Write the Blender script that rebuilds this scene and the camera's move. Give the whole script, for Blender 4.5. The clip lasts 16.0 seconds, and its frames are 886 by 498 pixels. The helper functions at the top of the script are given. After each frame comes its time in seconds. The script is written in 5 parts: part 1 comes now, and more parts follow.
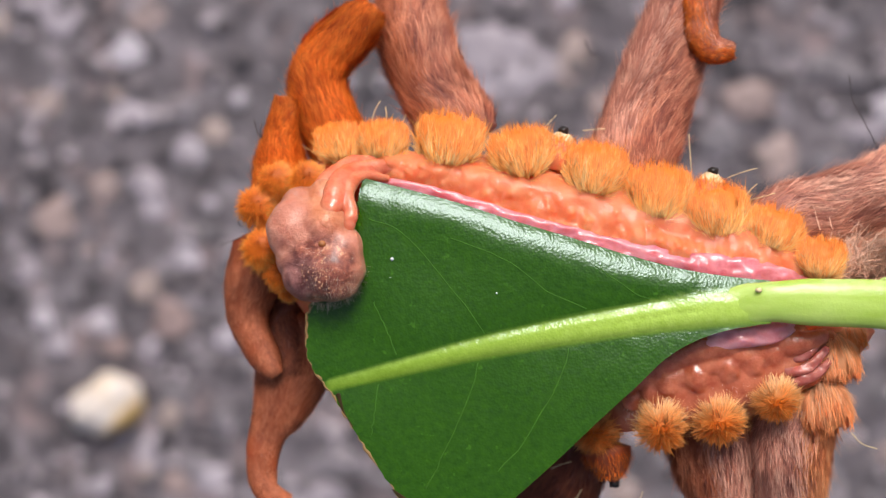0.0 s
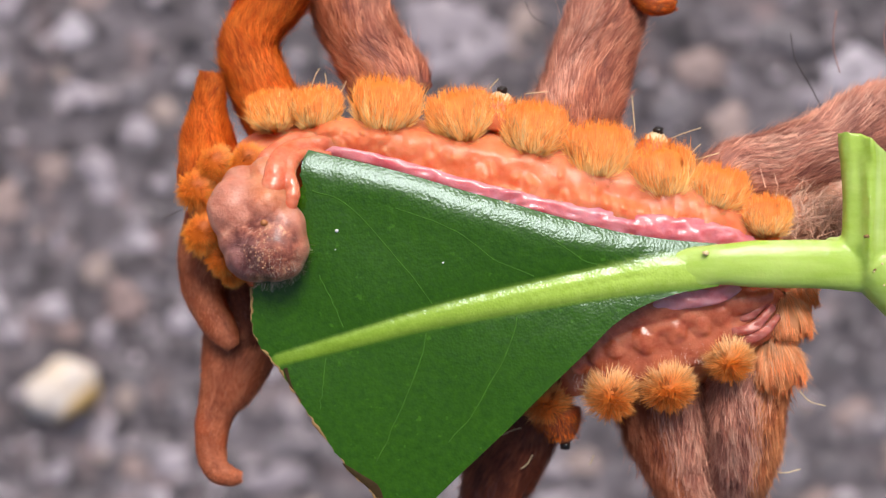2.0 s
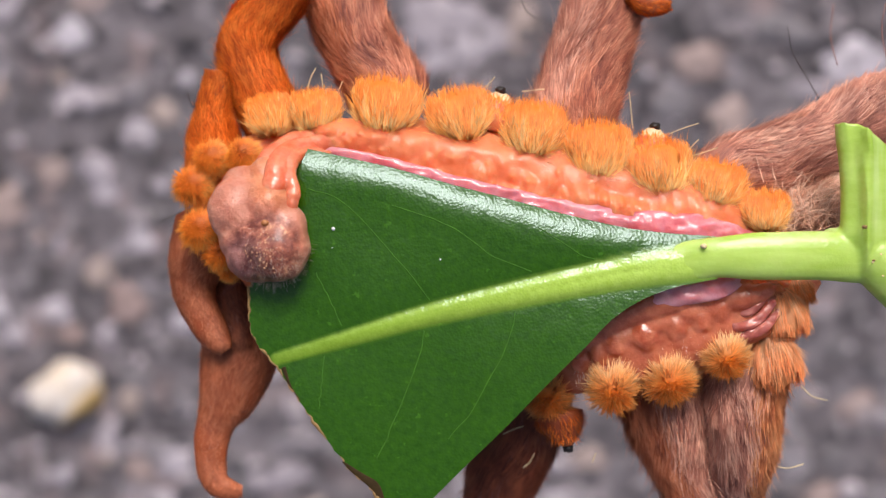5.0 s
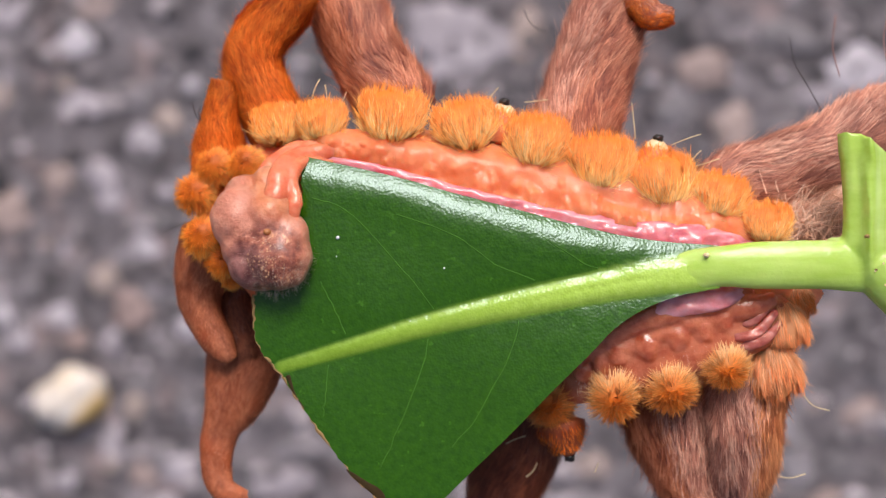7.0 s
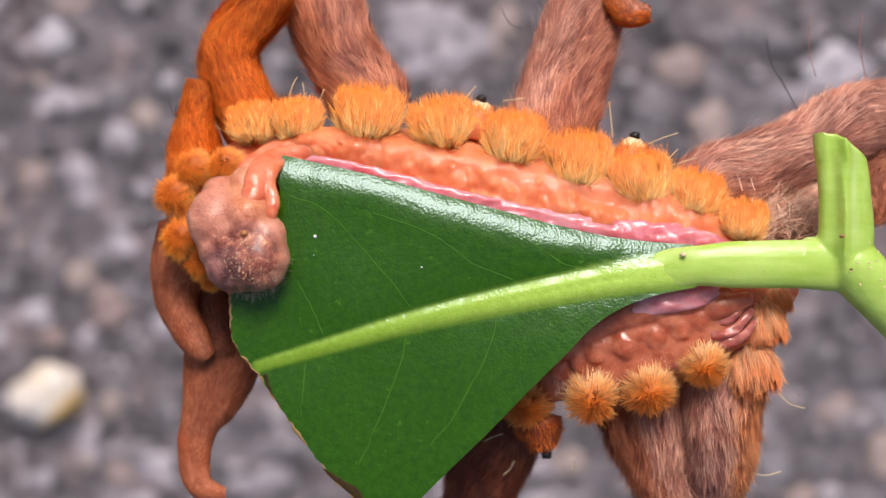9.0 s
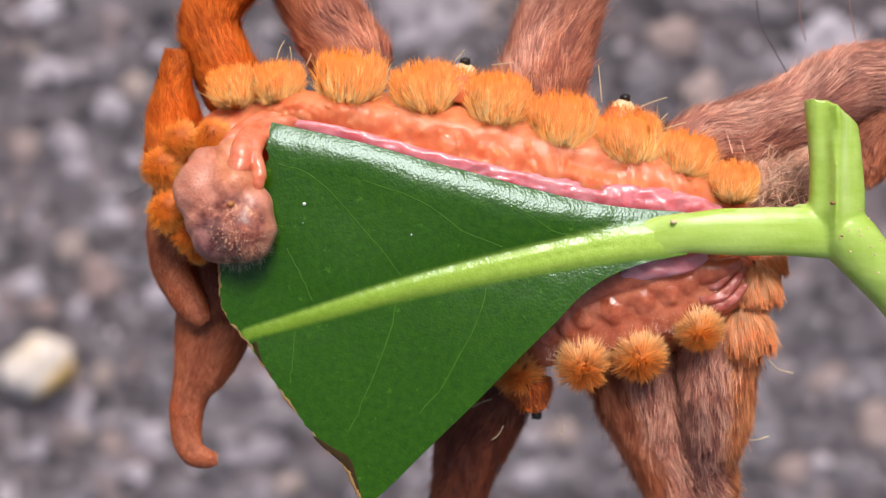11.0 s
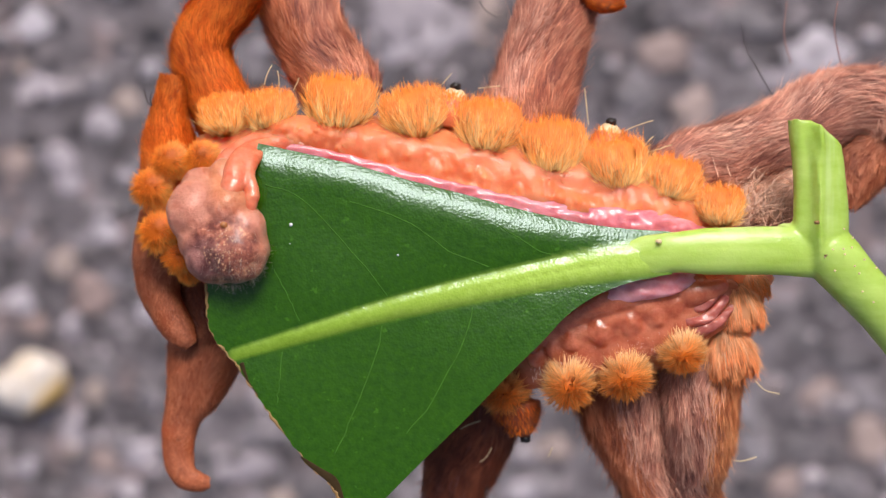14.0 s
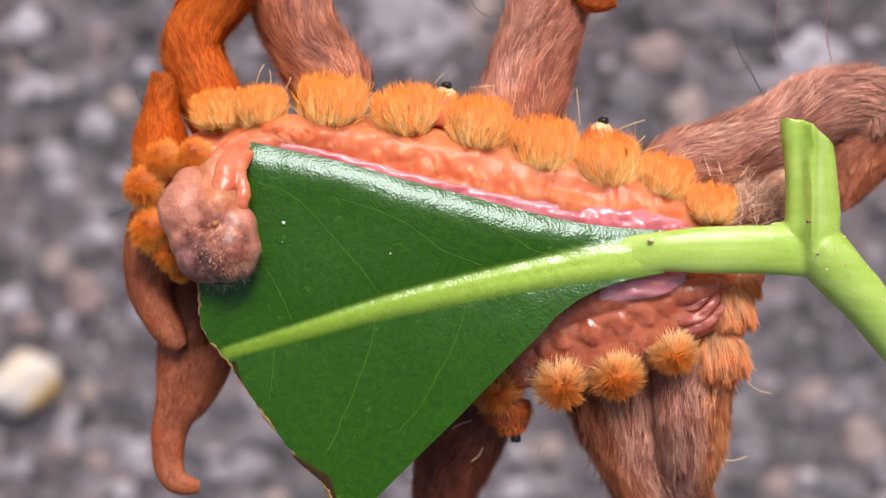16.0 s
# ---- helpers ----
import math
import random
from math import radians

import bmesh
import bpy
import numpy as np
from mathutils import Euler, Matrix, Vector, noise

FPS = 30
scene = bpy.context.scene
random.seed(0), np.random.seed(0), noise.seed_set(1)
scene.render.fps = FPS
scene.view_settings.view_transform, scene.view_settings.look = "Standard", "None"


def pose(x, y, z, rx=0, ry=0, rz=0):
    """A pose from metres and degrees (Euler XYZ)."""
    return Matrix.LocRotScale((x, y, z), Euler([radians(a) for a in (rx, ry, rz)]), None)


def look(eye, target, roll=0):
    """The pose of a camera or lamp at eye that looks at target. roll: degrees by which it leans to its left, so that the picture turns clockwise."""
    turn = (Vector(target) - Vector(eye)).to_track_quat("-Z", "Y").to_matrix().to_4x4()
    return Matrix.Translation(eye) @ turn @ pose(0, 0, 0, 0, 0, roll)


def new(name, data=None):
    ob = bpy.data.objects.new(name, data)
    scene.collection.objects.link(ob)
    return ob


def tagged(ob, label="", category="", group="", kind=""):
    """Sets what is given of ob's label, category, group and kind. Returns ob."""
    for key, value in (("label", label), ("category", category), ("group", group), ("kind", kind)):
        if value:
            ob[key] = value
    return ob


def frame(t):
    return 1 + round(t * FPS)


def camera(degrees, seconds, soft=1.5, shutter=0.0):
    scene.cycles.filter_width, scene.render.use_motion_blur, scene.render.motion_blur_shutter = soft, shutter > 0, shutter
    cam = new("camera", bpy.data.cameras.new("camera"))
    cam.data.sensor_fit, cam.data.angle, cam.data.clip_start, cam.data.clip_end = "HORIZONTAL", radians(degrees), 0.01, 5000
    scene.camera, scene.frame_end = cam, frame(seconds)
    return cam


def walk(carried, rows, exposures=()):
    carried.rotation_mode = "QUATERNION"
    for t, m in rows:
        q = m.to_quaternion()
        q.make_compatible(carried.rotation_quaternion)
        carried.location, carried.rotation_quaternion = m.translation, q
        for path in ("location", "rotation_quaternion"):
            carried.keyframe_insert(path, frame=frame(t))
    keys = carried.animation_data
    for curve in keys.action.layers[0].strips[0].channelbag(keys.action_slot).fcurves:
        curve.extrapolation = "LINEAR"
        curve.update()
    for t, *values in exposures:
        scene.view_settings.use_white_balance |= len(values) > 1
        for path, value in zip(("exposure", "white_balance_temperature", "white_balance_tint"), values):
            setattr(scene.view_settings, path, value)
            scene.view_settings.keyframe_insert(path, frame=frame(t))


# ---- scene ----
MM = 0.001
TOP = 0.120          # height of the leaf over the ground

cam = camera(38.9, 16.0, soft=1.35)
cam.data.dof.use_dof = True
cam.data.dof.focus_distance = 0.0545
cam.data.dof.aperture_fstop = 39
walk(cam, [
    (0.0, pose(-0.00080, 0.00040, 0.17479, 2.000, 3.069, 2.065)),
    (0.5, pose(-0.00062, 0.00048, 0.17465, 1.996, 2.815, 1.742)),
    (1.0, pose(-0.00063, 0.00044, 0.17460, 1.950, 3.096, 1.555)),
    (1.5, pose(-0.00040, 0.00059, 0.17469, 1.939, 3.138, 1.116)),
    (2.0, pose(-0.00023, 0.00009, 0.17416, 0.931, 1.242, 0.660)),
    (2.5, pose(-0.00023, 0.00004, 0.17405, 0.904, -0.028, 0.429)),
    (3.0, pose(-0.00004, -0.00004, 0.17387, 0.415, -1.045, 0.286)),
    (3.5, pose(0.00000, -0.00000, 0.17380, 0.000, 0.000, -0.000)),
    (4.0, pose(0.00007, -0.00004, 0.17383, 0.467, 1.342, -0.160)),
    (6.5, pose(-0.00001, 0.00017, 0.17423, 0.953, 1.485, -0.059)),
    (7.0, pose(0.00007, 0.00018, 0.17424, 1.063, 1.609, -0.072)),
    (7.5, pose(-0.00005, 0.00028, 0.17436, 1.330, 1.431, -0.014)),
    (8.0, pose(-0.00008, 0.00027, 0.17434, 1.465, 1.087, 0.154)),
    (8.5, pose(0.00001, 0.00031, 0.17428, 1.269, 0.765, 0.016)),
    (11.0, pose(0.00024, 0.00008, 0.17405, -0.358, 0.298, -0.063)),
    (11.5, pose(0.00040, 0.00011, 0.17396, -0.426, -0.040, -0.106)),
    (12.0, pose(0.00054, -0.00011, 0.17399, -0.571, -0.043, -0.120)),
    (12.5, pose(0.00051, 0.00000, 0.17400, -0.224, 0.515, -0.279)),
    (13.0, pose(0.00062, 0.00009, 0.17409, 0.300, 0.520, -0.178)),
    (13.5, pose(0.00043, 0.00018, 0.17428, 0.403, 0.398, -0.180)),
    (14.0, pose(0.00058, 0.00037, 0.17425, 0.255, 0.034, -0.235)),
    (14.5, pose(0.00077, 0.00043, 0.17432, 0.108, 0.130, -0.332)),
    (15.0, pose(0.00072, 0.00032, 0.17431, 0.535, 0.075, -0.189)),
    (15.5, pose(0.00077, 0.00014, 0.17414, 0.420, 0.182, -0.120)),
    (16.0, pose(0.00070, 0.00025, 0.17429, 0.314, -0.181, -0.168)),
], exposures=[(0.0, 0.0, 6500, 10), (16.0, 0.0, 6500, 10)])

# ---- daylight: bright overcast ----
SUN_ELEVATION, SUN_TURN = radians(48), radians(8)
world = bpy.data.worlds.new("overcast_sky")
scene.world = world
world.use_nodes = True
wn = world.node_tree
wn.nodes.clear()
sky = wn.nodes.new("ShaderNodeTexSky")
sky.sky_type, sky.sun_disc = "NISHITA", False
sky.sun_elevation, sky.sun_rotation = SUN_ELEVATION, SUN_TURN
sky.air_density, sky.dust_density, sky.ozone_density = 1.0, 6.0, 1.0
bg = wn.nodes.new("ShaderNodeBackground")
bg.inputs["Strength"].default_value = 0.100
wout = wn.nodes.new("ShaderNodeOutputWorld")
wn.links.new(sky.outputs[0], bg.inputs["Color"])
wn.links.new(bg.outputs[0], wout.inputs["Surface"])
sun = new("sun", bpy.data.lights.new("sun", "SUN"))
sun.data.energy, sun.data.angle, sun.data.color = 2.6, radians(24), (1.0, 0.985, 0.965)
away = Vector((math.sin(SUN_TURN) * math.cos(SUN_ELEVATION), math.cos(SUN_TURN) * math.cos(SUN_ELEVATION), math.sin(SUN_ELEVATION)))
sun.matrix_world = look(away * 3, (0, 0, 0))


# ---- materials ----
class Mat:
    """A node material under construction."""

    def __init__(self, name):
        self.m = bpy.data.materials.new(name)
        self.m.use_nodes = True
        self.t = self.m.node_tree
        self.p = self.t.nodes["Principled BSDF"]

    def node(self, kind, **given):
        n = self.t.nodes.new(kind)
        for k, v in given.items():
            n.inputs[k.replace("_", " ")].default_value = v
        return n

    def link(self, a, b):
        self.t.links.new(a, b)

    def coords(self):
        return self.node("ShaderNodeTexCoord").outputs["Object"]

    def noise(self, scale, detail=4.0, rough=0.6, where=None):
        n = self.node("ShaderNodeTexNoise", Scale=scale, Detail=detail, Roughness=rough)
        self.link(where or self.coords(), n.inputs["Vector"])
        return n.outputs["Fac"]

    def ramp(self, fac, *stops):
        r = self.node("ShaderNodeValToRGB")
        e = r.color_ramp.elements
        while len(e) < len(stops):
            e.new(0.5)
        for el, (at, c) in zip(e, stops):
            el.position, el.color = at, (*c, 1)
        self.link(fac, r.inputs["Fac"])
        return r.outputs["Color"]

    def mix(self, fac, a, b, how="MIX"):
        n = self.t.nodes.new("ShaderNodeMix")
        n.data_type, n.blend_type = "RGBA", how
        for v, s in ((fac, n.inputs[0]), (a, n.inputs[6]), (b, n.inputs[7])):
            if isinstance(v, (int, float)):
                s.default_value = v
            elif isinstance(v, tuple):
                s.default_value = (*v, 1)
            else:
                self.link(v, s)
        return n.outputs[2]

    def bump(self, height, strength, distance, after=None):
        n = self.node("ShaderNodeBump", Strength=strength, Distance=distance)
        self.link(height, n.inputs["Height"])
        if after:
            self.link(after, n.inputs["Normal"])
        self.link(n.outputs[0], self.p.inputs["Normal"])
        return n.outputs[0]

    def set(self, **given):
        for k, v in given.items():
            s = self.p.inputs[k.replace("_", " ")]
            if hasattr(v, "is_linked"):
                self.link(v, s)
            else:
                s.default_value = v
        return self


def fur_material(name, root, mid, tip, spread=0.35, patchy=0.55, through_light=0.0):
    """Hair: colour runs from root to tip and differs from hair to hair."""
    k = Mat(name)
    uv = k.node("ShaderNodeSeparateXYZ")
    k.link(k.node("ShaderNodeTexCoord").outputs["UV"], uv.inputs[0])
    along = k.ramp(uv.outputs["X"], (0.0, root), (0.5, mid), (1.0, tip))
    rnd = k.node("ShaderNodeNewGeometry").outputs["Random Per Island"]
    patch = k.noise(420, 3)
    v = k.ramp(rnd, (0.0, (1 - spread,) * 3), (1.0, (1 + spread, 1 + spread, 1 + spread * 0.8)))
    c = k.mix(1.0, along, v, "MULTIPLY")
    c = k.mix(patchy, c, k.ramp(patch, (0.35, (0.62, 0.56, 0.58)), (0.65, (1.35, 1.35, 1.3))), "MULTIPLY")
    k.set(Base_Color=c, Roughness=0.5)
    k.p.inputs["Specular IOR Level"].default_value = 0.35
    if through_light:
        thin = k.t.nodes.new("ShaderNodeBsdfTranslucent")
        k.link(c, thin.inputs["Color"])
        both = k.t.nodes.new("ShaderNodeMixShader")
        both.inputs[0].default_value = through_light
        k.link(k.p.outputs[0], both.inputs[1])
        k.link(thin.outputs[0], both.inputs[2])
        k.link(both.outputs[0], k.t.nodes["Material Output"].inputs["Surface"])
    return k.m


def flesh_material(name, dark, base, pale, gloss=0.3, scale=900, rugged=0.45, soft=0.45):
    k = Mat(name)
    n = k.noise(scale, 5)
    big = k.noise(scale * 0.22, 3)
    c = k.mix(big, k.ramp(n, (0.35, dark), (0.62, base)), k.ramp(n, (0.3, base), (0.75, pale)))
    b = k.bump(k.noise(scale * 2.2, 4), rugged, 0.00014)
    k.bump(k.noise(scale * 8.0, 3), rugged, 0.00004, b)
    k.set(Base_Color=c, Roughness=gloss, Subsurface_Weight=soft, Subsurface_Radius=(0.0012, 0.0005, 0.0003), Subsurface_Scale=1.0)
    k.p.inputs["Coat Weight"].default_value = 0.0 if gloss > 0.5 else 0.35
    k.p.inputs["Coat Roughness"].default_value = 0.2
    return k.m


ORANGE_FUR = fur_material("orange_tuft_fur", (1.0, 0.62, 0.22), (0.98, 0.40, 0.062), (0.95, 0.23, 0.008), 0.30, 0.2, 0.25)
PALE_FUR = fur_material("pale_orange_fur", (0.90, 0.56, 0.27), (0.88, 0.35, 0.085), (0.88, 0.205, 0.016), 0.3, 0.3, 0.25)
CHEEK_FUR = fur_material("deep_orange_fur", (0.97, 0.50, 0.12), (0.95, 0.30, 0.03), (0.92, 0.20, 0.010), 0.2, 0.25, 0.25)
TAIL_FUR = fur_material("tail_fur", (0.90, 0.50, 0.28), (0.88, 0.38, 0.15), (0.86, 0.27, 0.07), 0.25, 0.35, 0.25)
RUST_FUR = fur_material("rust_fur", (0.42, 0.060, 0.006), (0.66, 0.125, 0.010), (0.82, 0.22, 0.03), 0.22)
LOW_FUR = fur_material("rust_brown_fur", (0.27, 0.068, 0.031), (0.48, 0.128, 0.055), (0.68, 0.25, 0.13), 0.15)
BROWN_FUR = fur_material("reddish_brown_fur", (0.20, 0.054, 0.043), (0.44, 0.128, 0.074), (0.72, 0.305, 0.190), 0.25)
TAIL_BROWN_FUR = fur_material("orange_brown_fur", (0.36, 0.10, 0.045), (0.64, 0.215, 0.085), (0.82, 0.36, 0.165), 0.2)
# brown fur with shade put into its colour
SHADE_FUR = fur_material("shade_darkened_brown_fur", (0.11, 0.026, 0.014), (0.23, 0.054, 0.026), (0.34, 0.10, 0.046), 0.25)
PINK_FUR = fur_material("pinkish_brown_fur", (0.29, 0.105, 0.085), (0.53, 0.205, 0.145), (0.80, 0.43, 0.32), 0.25)
TOUSLED_FUR = fur_material("tousled_pale_fur", (0.46, 0.20, 0.14), (0.66, 0.34, 0.235), (0.84, 0.56, 0.43), 0.25)
HEAD_DOWN = fur_material("pale_down", (0.55, 0.36, 0.28), (0.70, 0.52, 0.42), (0.85, 0.74, 0.64))
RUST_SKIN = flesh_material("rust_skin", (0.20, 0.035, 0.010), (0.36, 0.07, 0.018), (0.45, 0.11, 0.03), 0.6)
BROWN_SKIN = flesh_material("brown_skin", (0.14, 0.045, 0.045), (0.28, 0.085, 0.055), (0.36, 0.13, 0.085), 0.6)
BELLY = flesh_material("orange_belly_skin", (0.70, 0.15, 0.050), (0.82, 0.225, 0.085), (0.90, 0.34, 0.19), 0.5, 1100, 0.25, 0.8)
SOLE = flesh_material("pink_sole_skin", (0.60, 0.075, 0.10), (0.82, 0.205, 0.245), (0.92, 0.44, 0.50), 0.18, 1100, 0.25, 0.6)
FOLD = flesh_material("red_fold_skin", (0.56, 0.07, 0.03), (0.80, 0.175, 0.075), (0.92, 0.40, 0.27), 0.18, 1300, 0.35, 0.6)
CREASE = flesh_material("pink_lilac_fold_skin", (0.60, 0.09, 0.09), (0.84, 0.26, 0.29), (0.94, 0.56, 0.64), 0.14, 700, 0.4, 0.5)
RED_CREASE = flesh_material("dark_red_fold_skin", (0.28, 0.03, 0.02), (0.50, 0.10, 0.07), (0.72, 0.32, 0.28), 0.16, 1300)
FLANK = flesh_material("reddish_brown_flank_skin", (0.27, 0.036, 0.016), (0.54, 0.125, 0.050), (0.78, 0.29, 0.17), 0.2, 1100, 0.4, 0.5)
FLANK_FILL = flesh_material("dark_brown_flank_fill", (0.08, 0.022, 0.016), (0.18, 0.055, 0.035), (0.28, 0.11, 0.08), 0.4, 900)


def head_material():
    """Smooth pale lilac pink over the nape, orange towards the neck, wrinkled mauve brown over the face."""
    k = Mat("pinkish_mauve_head_skin")
    n = k.noise(1700, 6, 0.7)
    big = k.noise(420, 3)

    def near(x, y, inner, outer):
        away = k.node("ShaderNodeVectorMath")
        away.operation = "DISTANCE"
        flat = k.node("ShaderNodeVectorMath")
        flat.operation = "MULTIPLY"
        flat.inputs[1].default_value = (1, 1, 0)
        k.link(k.coords(), flat.inputs[0])
        k.link(flat.outputs[0], away.inputs[0])
        away.inputs[1].default_value = (x * MM, y * MM, 0)
        ragged = k.node("ShaderNodeMath")
        ragged.operation = "MULTIPLY_ADD"
        k.link(big, ragged.inputs[0])
        ragged.inputs[1].default_value = 0.0012
        k.link(away.outputs["Value"], ragged.inputs[2])
        r = k.node("ShaderNodeMapRange")
        r.interpolation_type = "SMOOTHSTEP"
        for socket, value in (("From Min", (inner + 0.6) * MM), ("From Max", (outer + 0.6) * MM), ("To Min", 1.0), ("To Max", 0.0)):
            r.inputs[socket].default_value = value
        k.link(ragged.outputs[0], r.inputs["Value"])
        return r.outputs[0]

    pale = k.ramp(n, (0.3, (0.54, 0.175, 0.110)), (0.7, (0.74, 0.33, 0.235)))
    orange = k.ramp(n, (0.3, (0.58, 0.155, 0.060)), (0.7, (0.80, 0.32, 0.17)))
    dark = k.ramp(n, (0.36, (0.16, 0.040, 0.029)), (0.48, (0.29, 0.082, 0.055)), (0.58, (0.50, 0.165, 0.105)), (0.66, (0.78, 0.39, 0.22)))
    c = k.mix(near(0.90, 2.20, 0.9, 1.7), pale, orange)
    c = k.mix(near(0.52, -0.95, 1.30, 1.85), c, dark)
    c = k.mix(near(-0.45, -1.20, 0.5, 1.2), c, k.ramp(n, (0.36, (0.15, 0.044, 0.038)), (0.66, (0.46, 0.20, 0.175))))
    b = k.bump(n, 0.8, 0.00022)
    k.bump(k.noise(6000, 3), 0.4, 0.00005, b)
    k.set(Base_Color=c, Roughness=0.30, Subsurface_Weight=0.35, Subsurface_Radius=(0.0014, 0.0007, 0.0005), Subsurface_Scale=1.0)
    k.p.inputs["Coat Weight"].default_value = 0.45
    k.p.inputs["Coat Roughness"].default_value = 0.28
    k.p.inputs["Specular IOR Level"].default_value = 0.35
    return k.m


HEAD_SKIN = head_material()


def plain(name, colour, rough=0.5, scale=1500):
    k = Mat(name)
    f = k.noise(scale, 3)
    c = k.ramp(f, (0.3, tuple(v * 0.75 for v in colour)), (0.7, tuple(min(v * 1.2, 0.95) for v in colour)))
    k.set(Base_Color=c, Roughness=rough)
    return k.m


BELLY.node_tree.nodes["Principled BSDF"].inputs["Coat Weight"].default_value = 0.2
BELLY.node_tree.nodes["Principled BSDF"].inputs["Coat Roughness"].default_value = 0.10
BELLY.node_tree.nodes["Principled BSDF"].inputs["Specular IOR Level"].default_value = 0.3
for wet in (CREASE, RED_CREASE, FLANK):
    wet.node_tree.nodes["Principled BSDF"].inputs["Coat Weight"].default_value = 0.45
BLACK = plain("black_horn", (0.02, 0.016, 0.014), 0.35)
CREAM = plain("cream_skin", (0.85, 0.62, 0.36), 0.4)
SETA_DARK = plain("dark_bristle", (0.06, 0.045, 0.045), 0.4)
SETA_PALE = plain("pale_bristle", (0.80, 0.62, 0.36), 0.4)
SETA_PINK = plain("pinkish_bristle", (0.36, 0.16, 0.13), 0.4)
EYE = plain("brown_spot_skin", (0.40, 0.15, 0.05), 0.25)
AMBER = plain("amber_mouthpart", (0.70, 0.40, 0.24), 0.18)
WAX = plain("white_wax", (0.85, 0.87, 0.88), 0.3)


def leaf_material():
    k = Mat("glossy_green_leaf")
    fine = k.noise(3200, 5)
    mid = k.noise(300, 4)
    c = k.mix(mid, k.ramp(fine, (0.3, (0.013, 0.057, 0.0007)), (0.7, (0.025, 0.091, 0.0013))),
              k.ramp(fine, (0.3, (0.022, 0.081, 0.001)), (0.75, (0.039, 0.126, 0.002))))
    fleck = k.ramp(k.noise(2300, 2), (0.66, (0, 0, 0)), (0.74, (0.45, 0.45, 0.45)))
    c = k.mix(fleck, c, (0.075, 0.22, 0.012))
    tint = k.node("ShaderNodeAttribute")
    tint.attribute_name = "rib"
    rib = k.ramp(fine, (0.3, (0.27, 0.44, 0.030)), (0.7, (0.36, 0.54, 0.06)))
    pos = k.node("ShaderNodeSeparateXYZ")
    k.link(k.coords(), pos.inputs[0])
    towards = k.node("ShaderNodeMapRange")
    towards.inputs["From Min"].default_value, towards.inputs["From Max"].default_value = -0.006, 0.008
    k.link(pos.outputs["X"], towards.inputs["Value"])
    rib = k.mix(towards.outputs[0], rib, k.ramp(fine, (0.3, (0.37, 0.55, 0.07)), (0.7, (0.47, 0.65, 0.12))))
    c = k.mix(tint.outputs["Fac"], c, rib)
    b = k.bump(k.noise(1700, 2), 0.16, 0.00014)
    pebbled = k.node("ShaderNodeTexVoronoi", Scale=8500.0, Randomness=1.0)
    k.link(k.coords(), pebbled.inputs["Vector"])
    b = k.bump(pebbled.outputs["Distance"], 0.16, 0.00005, b)
    k.bump(k.noise(6500, 3), 0.15, 0.00003, b)
    k.set(Base_Color=c, Roughness=0.19)
    k.p.inputs["Specular IOR Level"].default_value = 0.5
    k.p.inputs["Specular Tint"].default_value = (0.84, 0.99, 1.0, 1)
    return k.m


def stem_material(name, a, b):
    k = Mat(name)
    mp = k.node("ShaderNodeMapping")
    mp.inputs["Scale"].default_value = (0.2, 1, 1)
    k.link(k.coords(), mp.inputs["Vector"])
    n = k.noise(1300, 5, 0.6, mp.outputs[0])
    c = k.ramp(n, (0.3, a), (0.7, b))
    # pale streaks along the upright stub
    up = k.node("ShaderNodeMapping")
    up.inputs["Scale"].default_value = (1, 0.12, 1)
    k.link(k.coords(), up.inputs["Vector"])
    streak = k.noise(900, 3, 0.5, up.outputs[0])
    pale = k.mix(k.ramp(streak, (0.45, (0, 0, 0)), (0.62, (0.7, 0.7, 0.7))), c, (0.70, 0.82, 0.44))
    pos = k.node("ShaderNodeSeparateXYZ")
    k.link(k.coords(), pos.inputs[0])
    where = k.node("ShaderNodeMapRange")
    where.inputs["From Min"].default_value, where.inputs["From Max"].default_value = 0.0008, 0.0022
    k.link(pos.outputs["Y"], where.inputs["Value"])
    wash = k.mix(k.ramp(k.noise(330, 4), (0.45, (0, 0, 0)), (0.72, (0.25, 0.25, 0.25))), c, (0.60, 0.80, 0.26))
    c = k.mix(where.outputs[0], wash, pale)
    bump = k.bump(k.noise(900, 3), 0.15, 0.00015)
    k.bump(k.noise(3500, 4), 0.35, 0.00005, bump)
    k.set(Base_Color=c, Roughness=0.26, Subsurface_Weight=0.12, Subsurface_Radius=(0.0006, 0.0010, 0.0003), Subsurface_Scale=1.0)
    return k.m


LEAF = leaf_material()
STEM = stem_material("light_green_stem", (0.37, 0.55, 0.07), (0.50, 0.68, 0.15))
VEIN = plain("leaf_vein", (0.050, 0.150, 0.012), 0.7)
VEIN.node_tree.nodes["Principled BSDF"].inputs["Specular IOR Level"].default_value = 0.15
DRY_EDGE = plain("dry_brown_leaf_edge", (0.30, 0.17, 0.06), 0.7, 3000)
SCORCH = plain("scorched_leaf", (0.045, 0.028, 0.012), 0.95, 3000)
SCORCH.node_tree.nodes["Principled BSDF"].inputs["Specular IOR Level"].default_value = 0.1


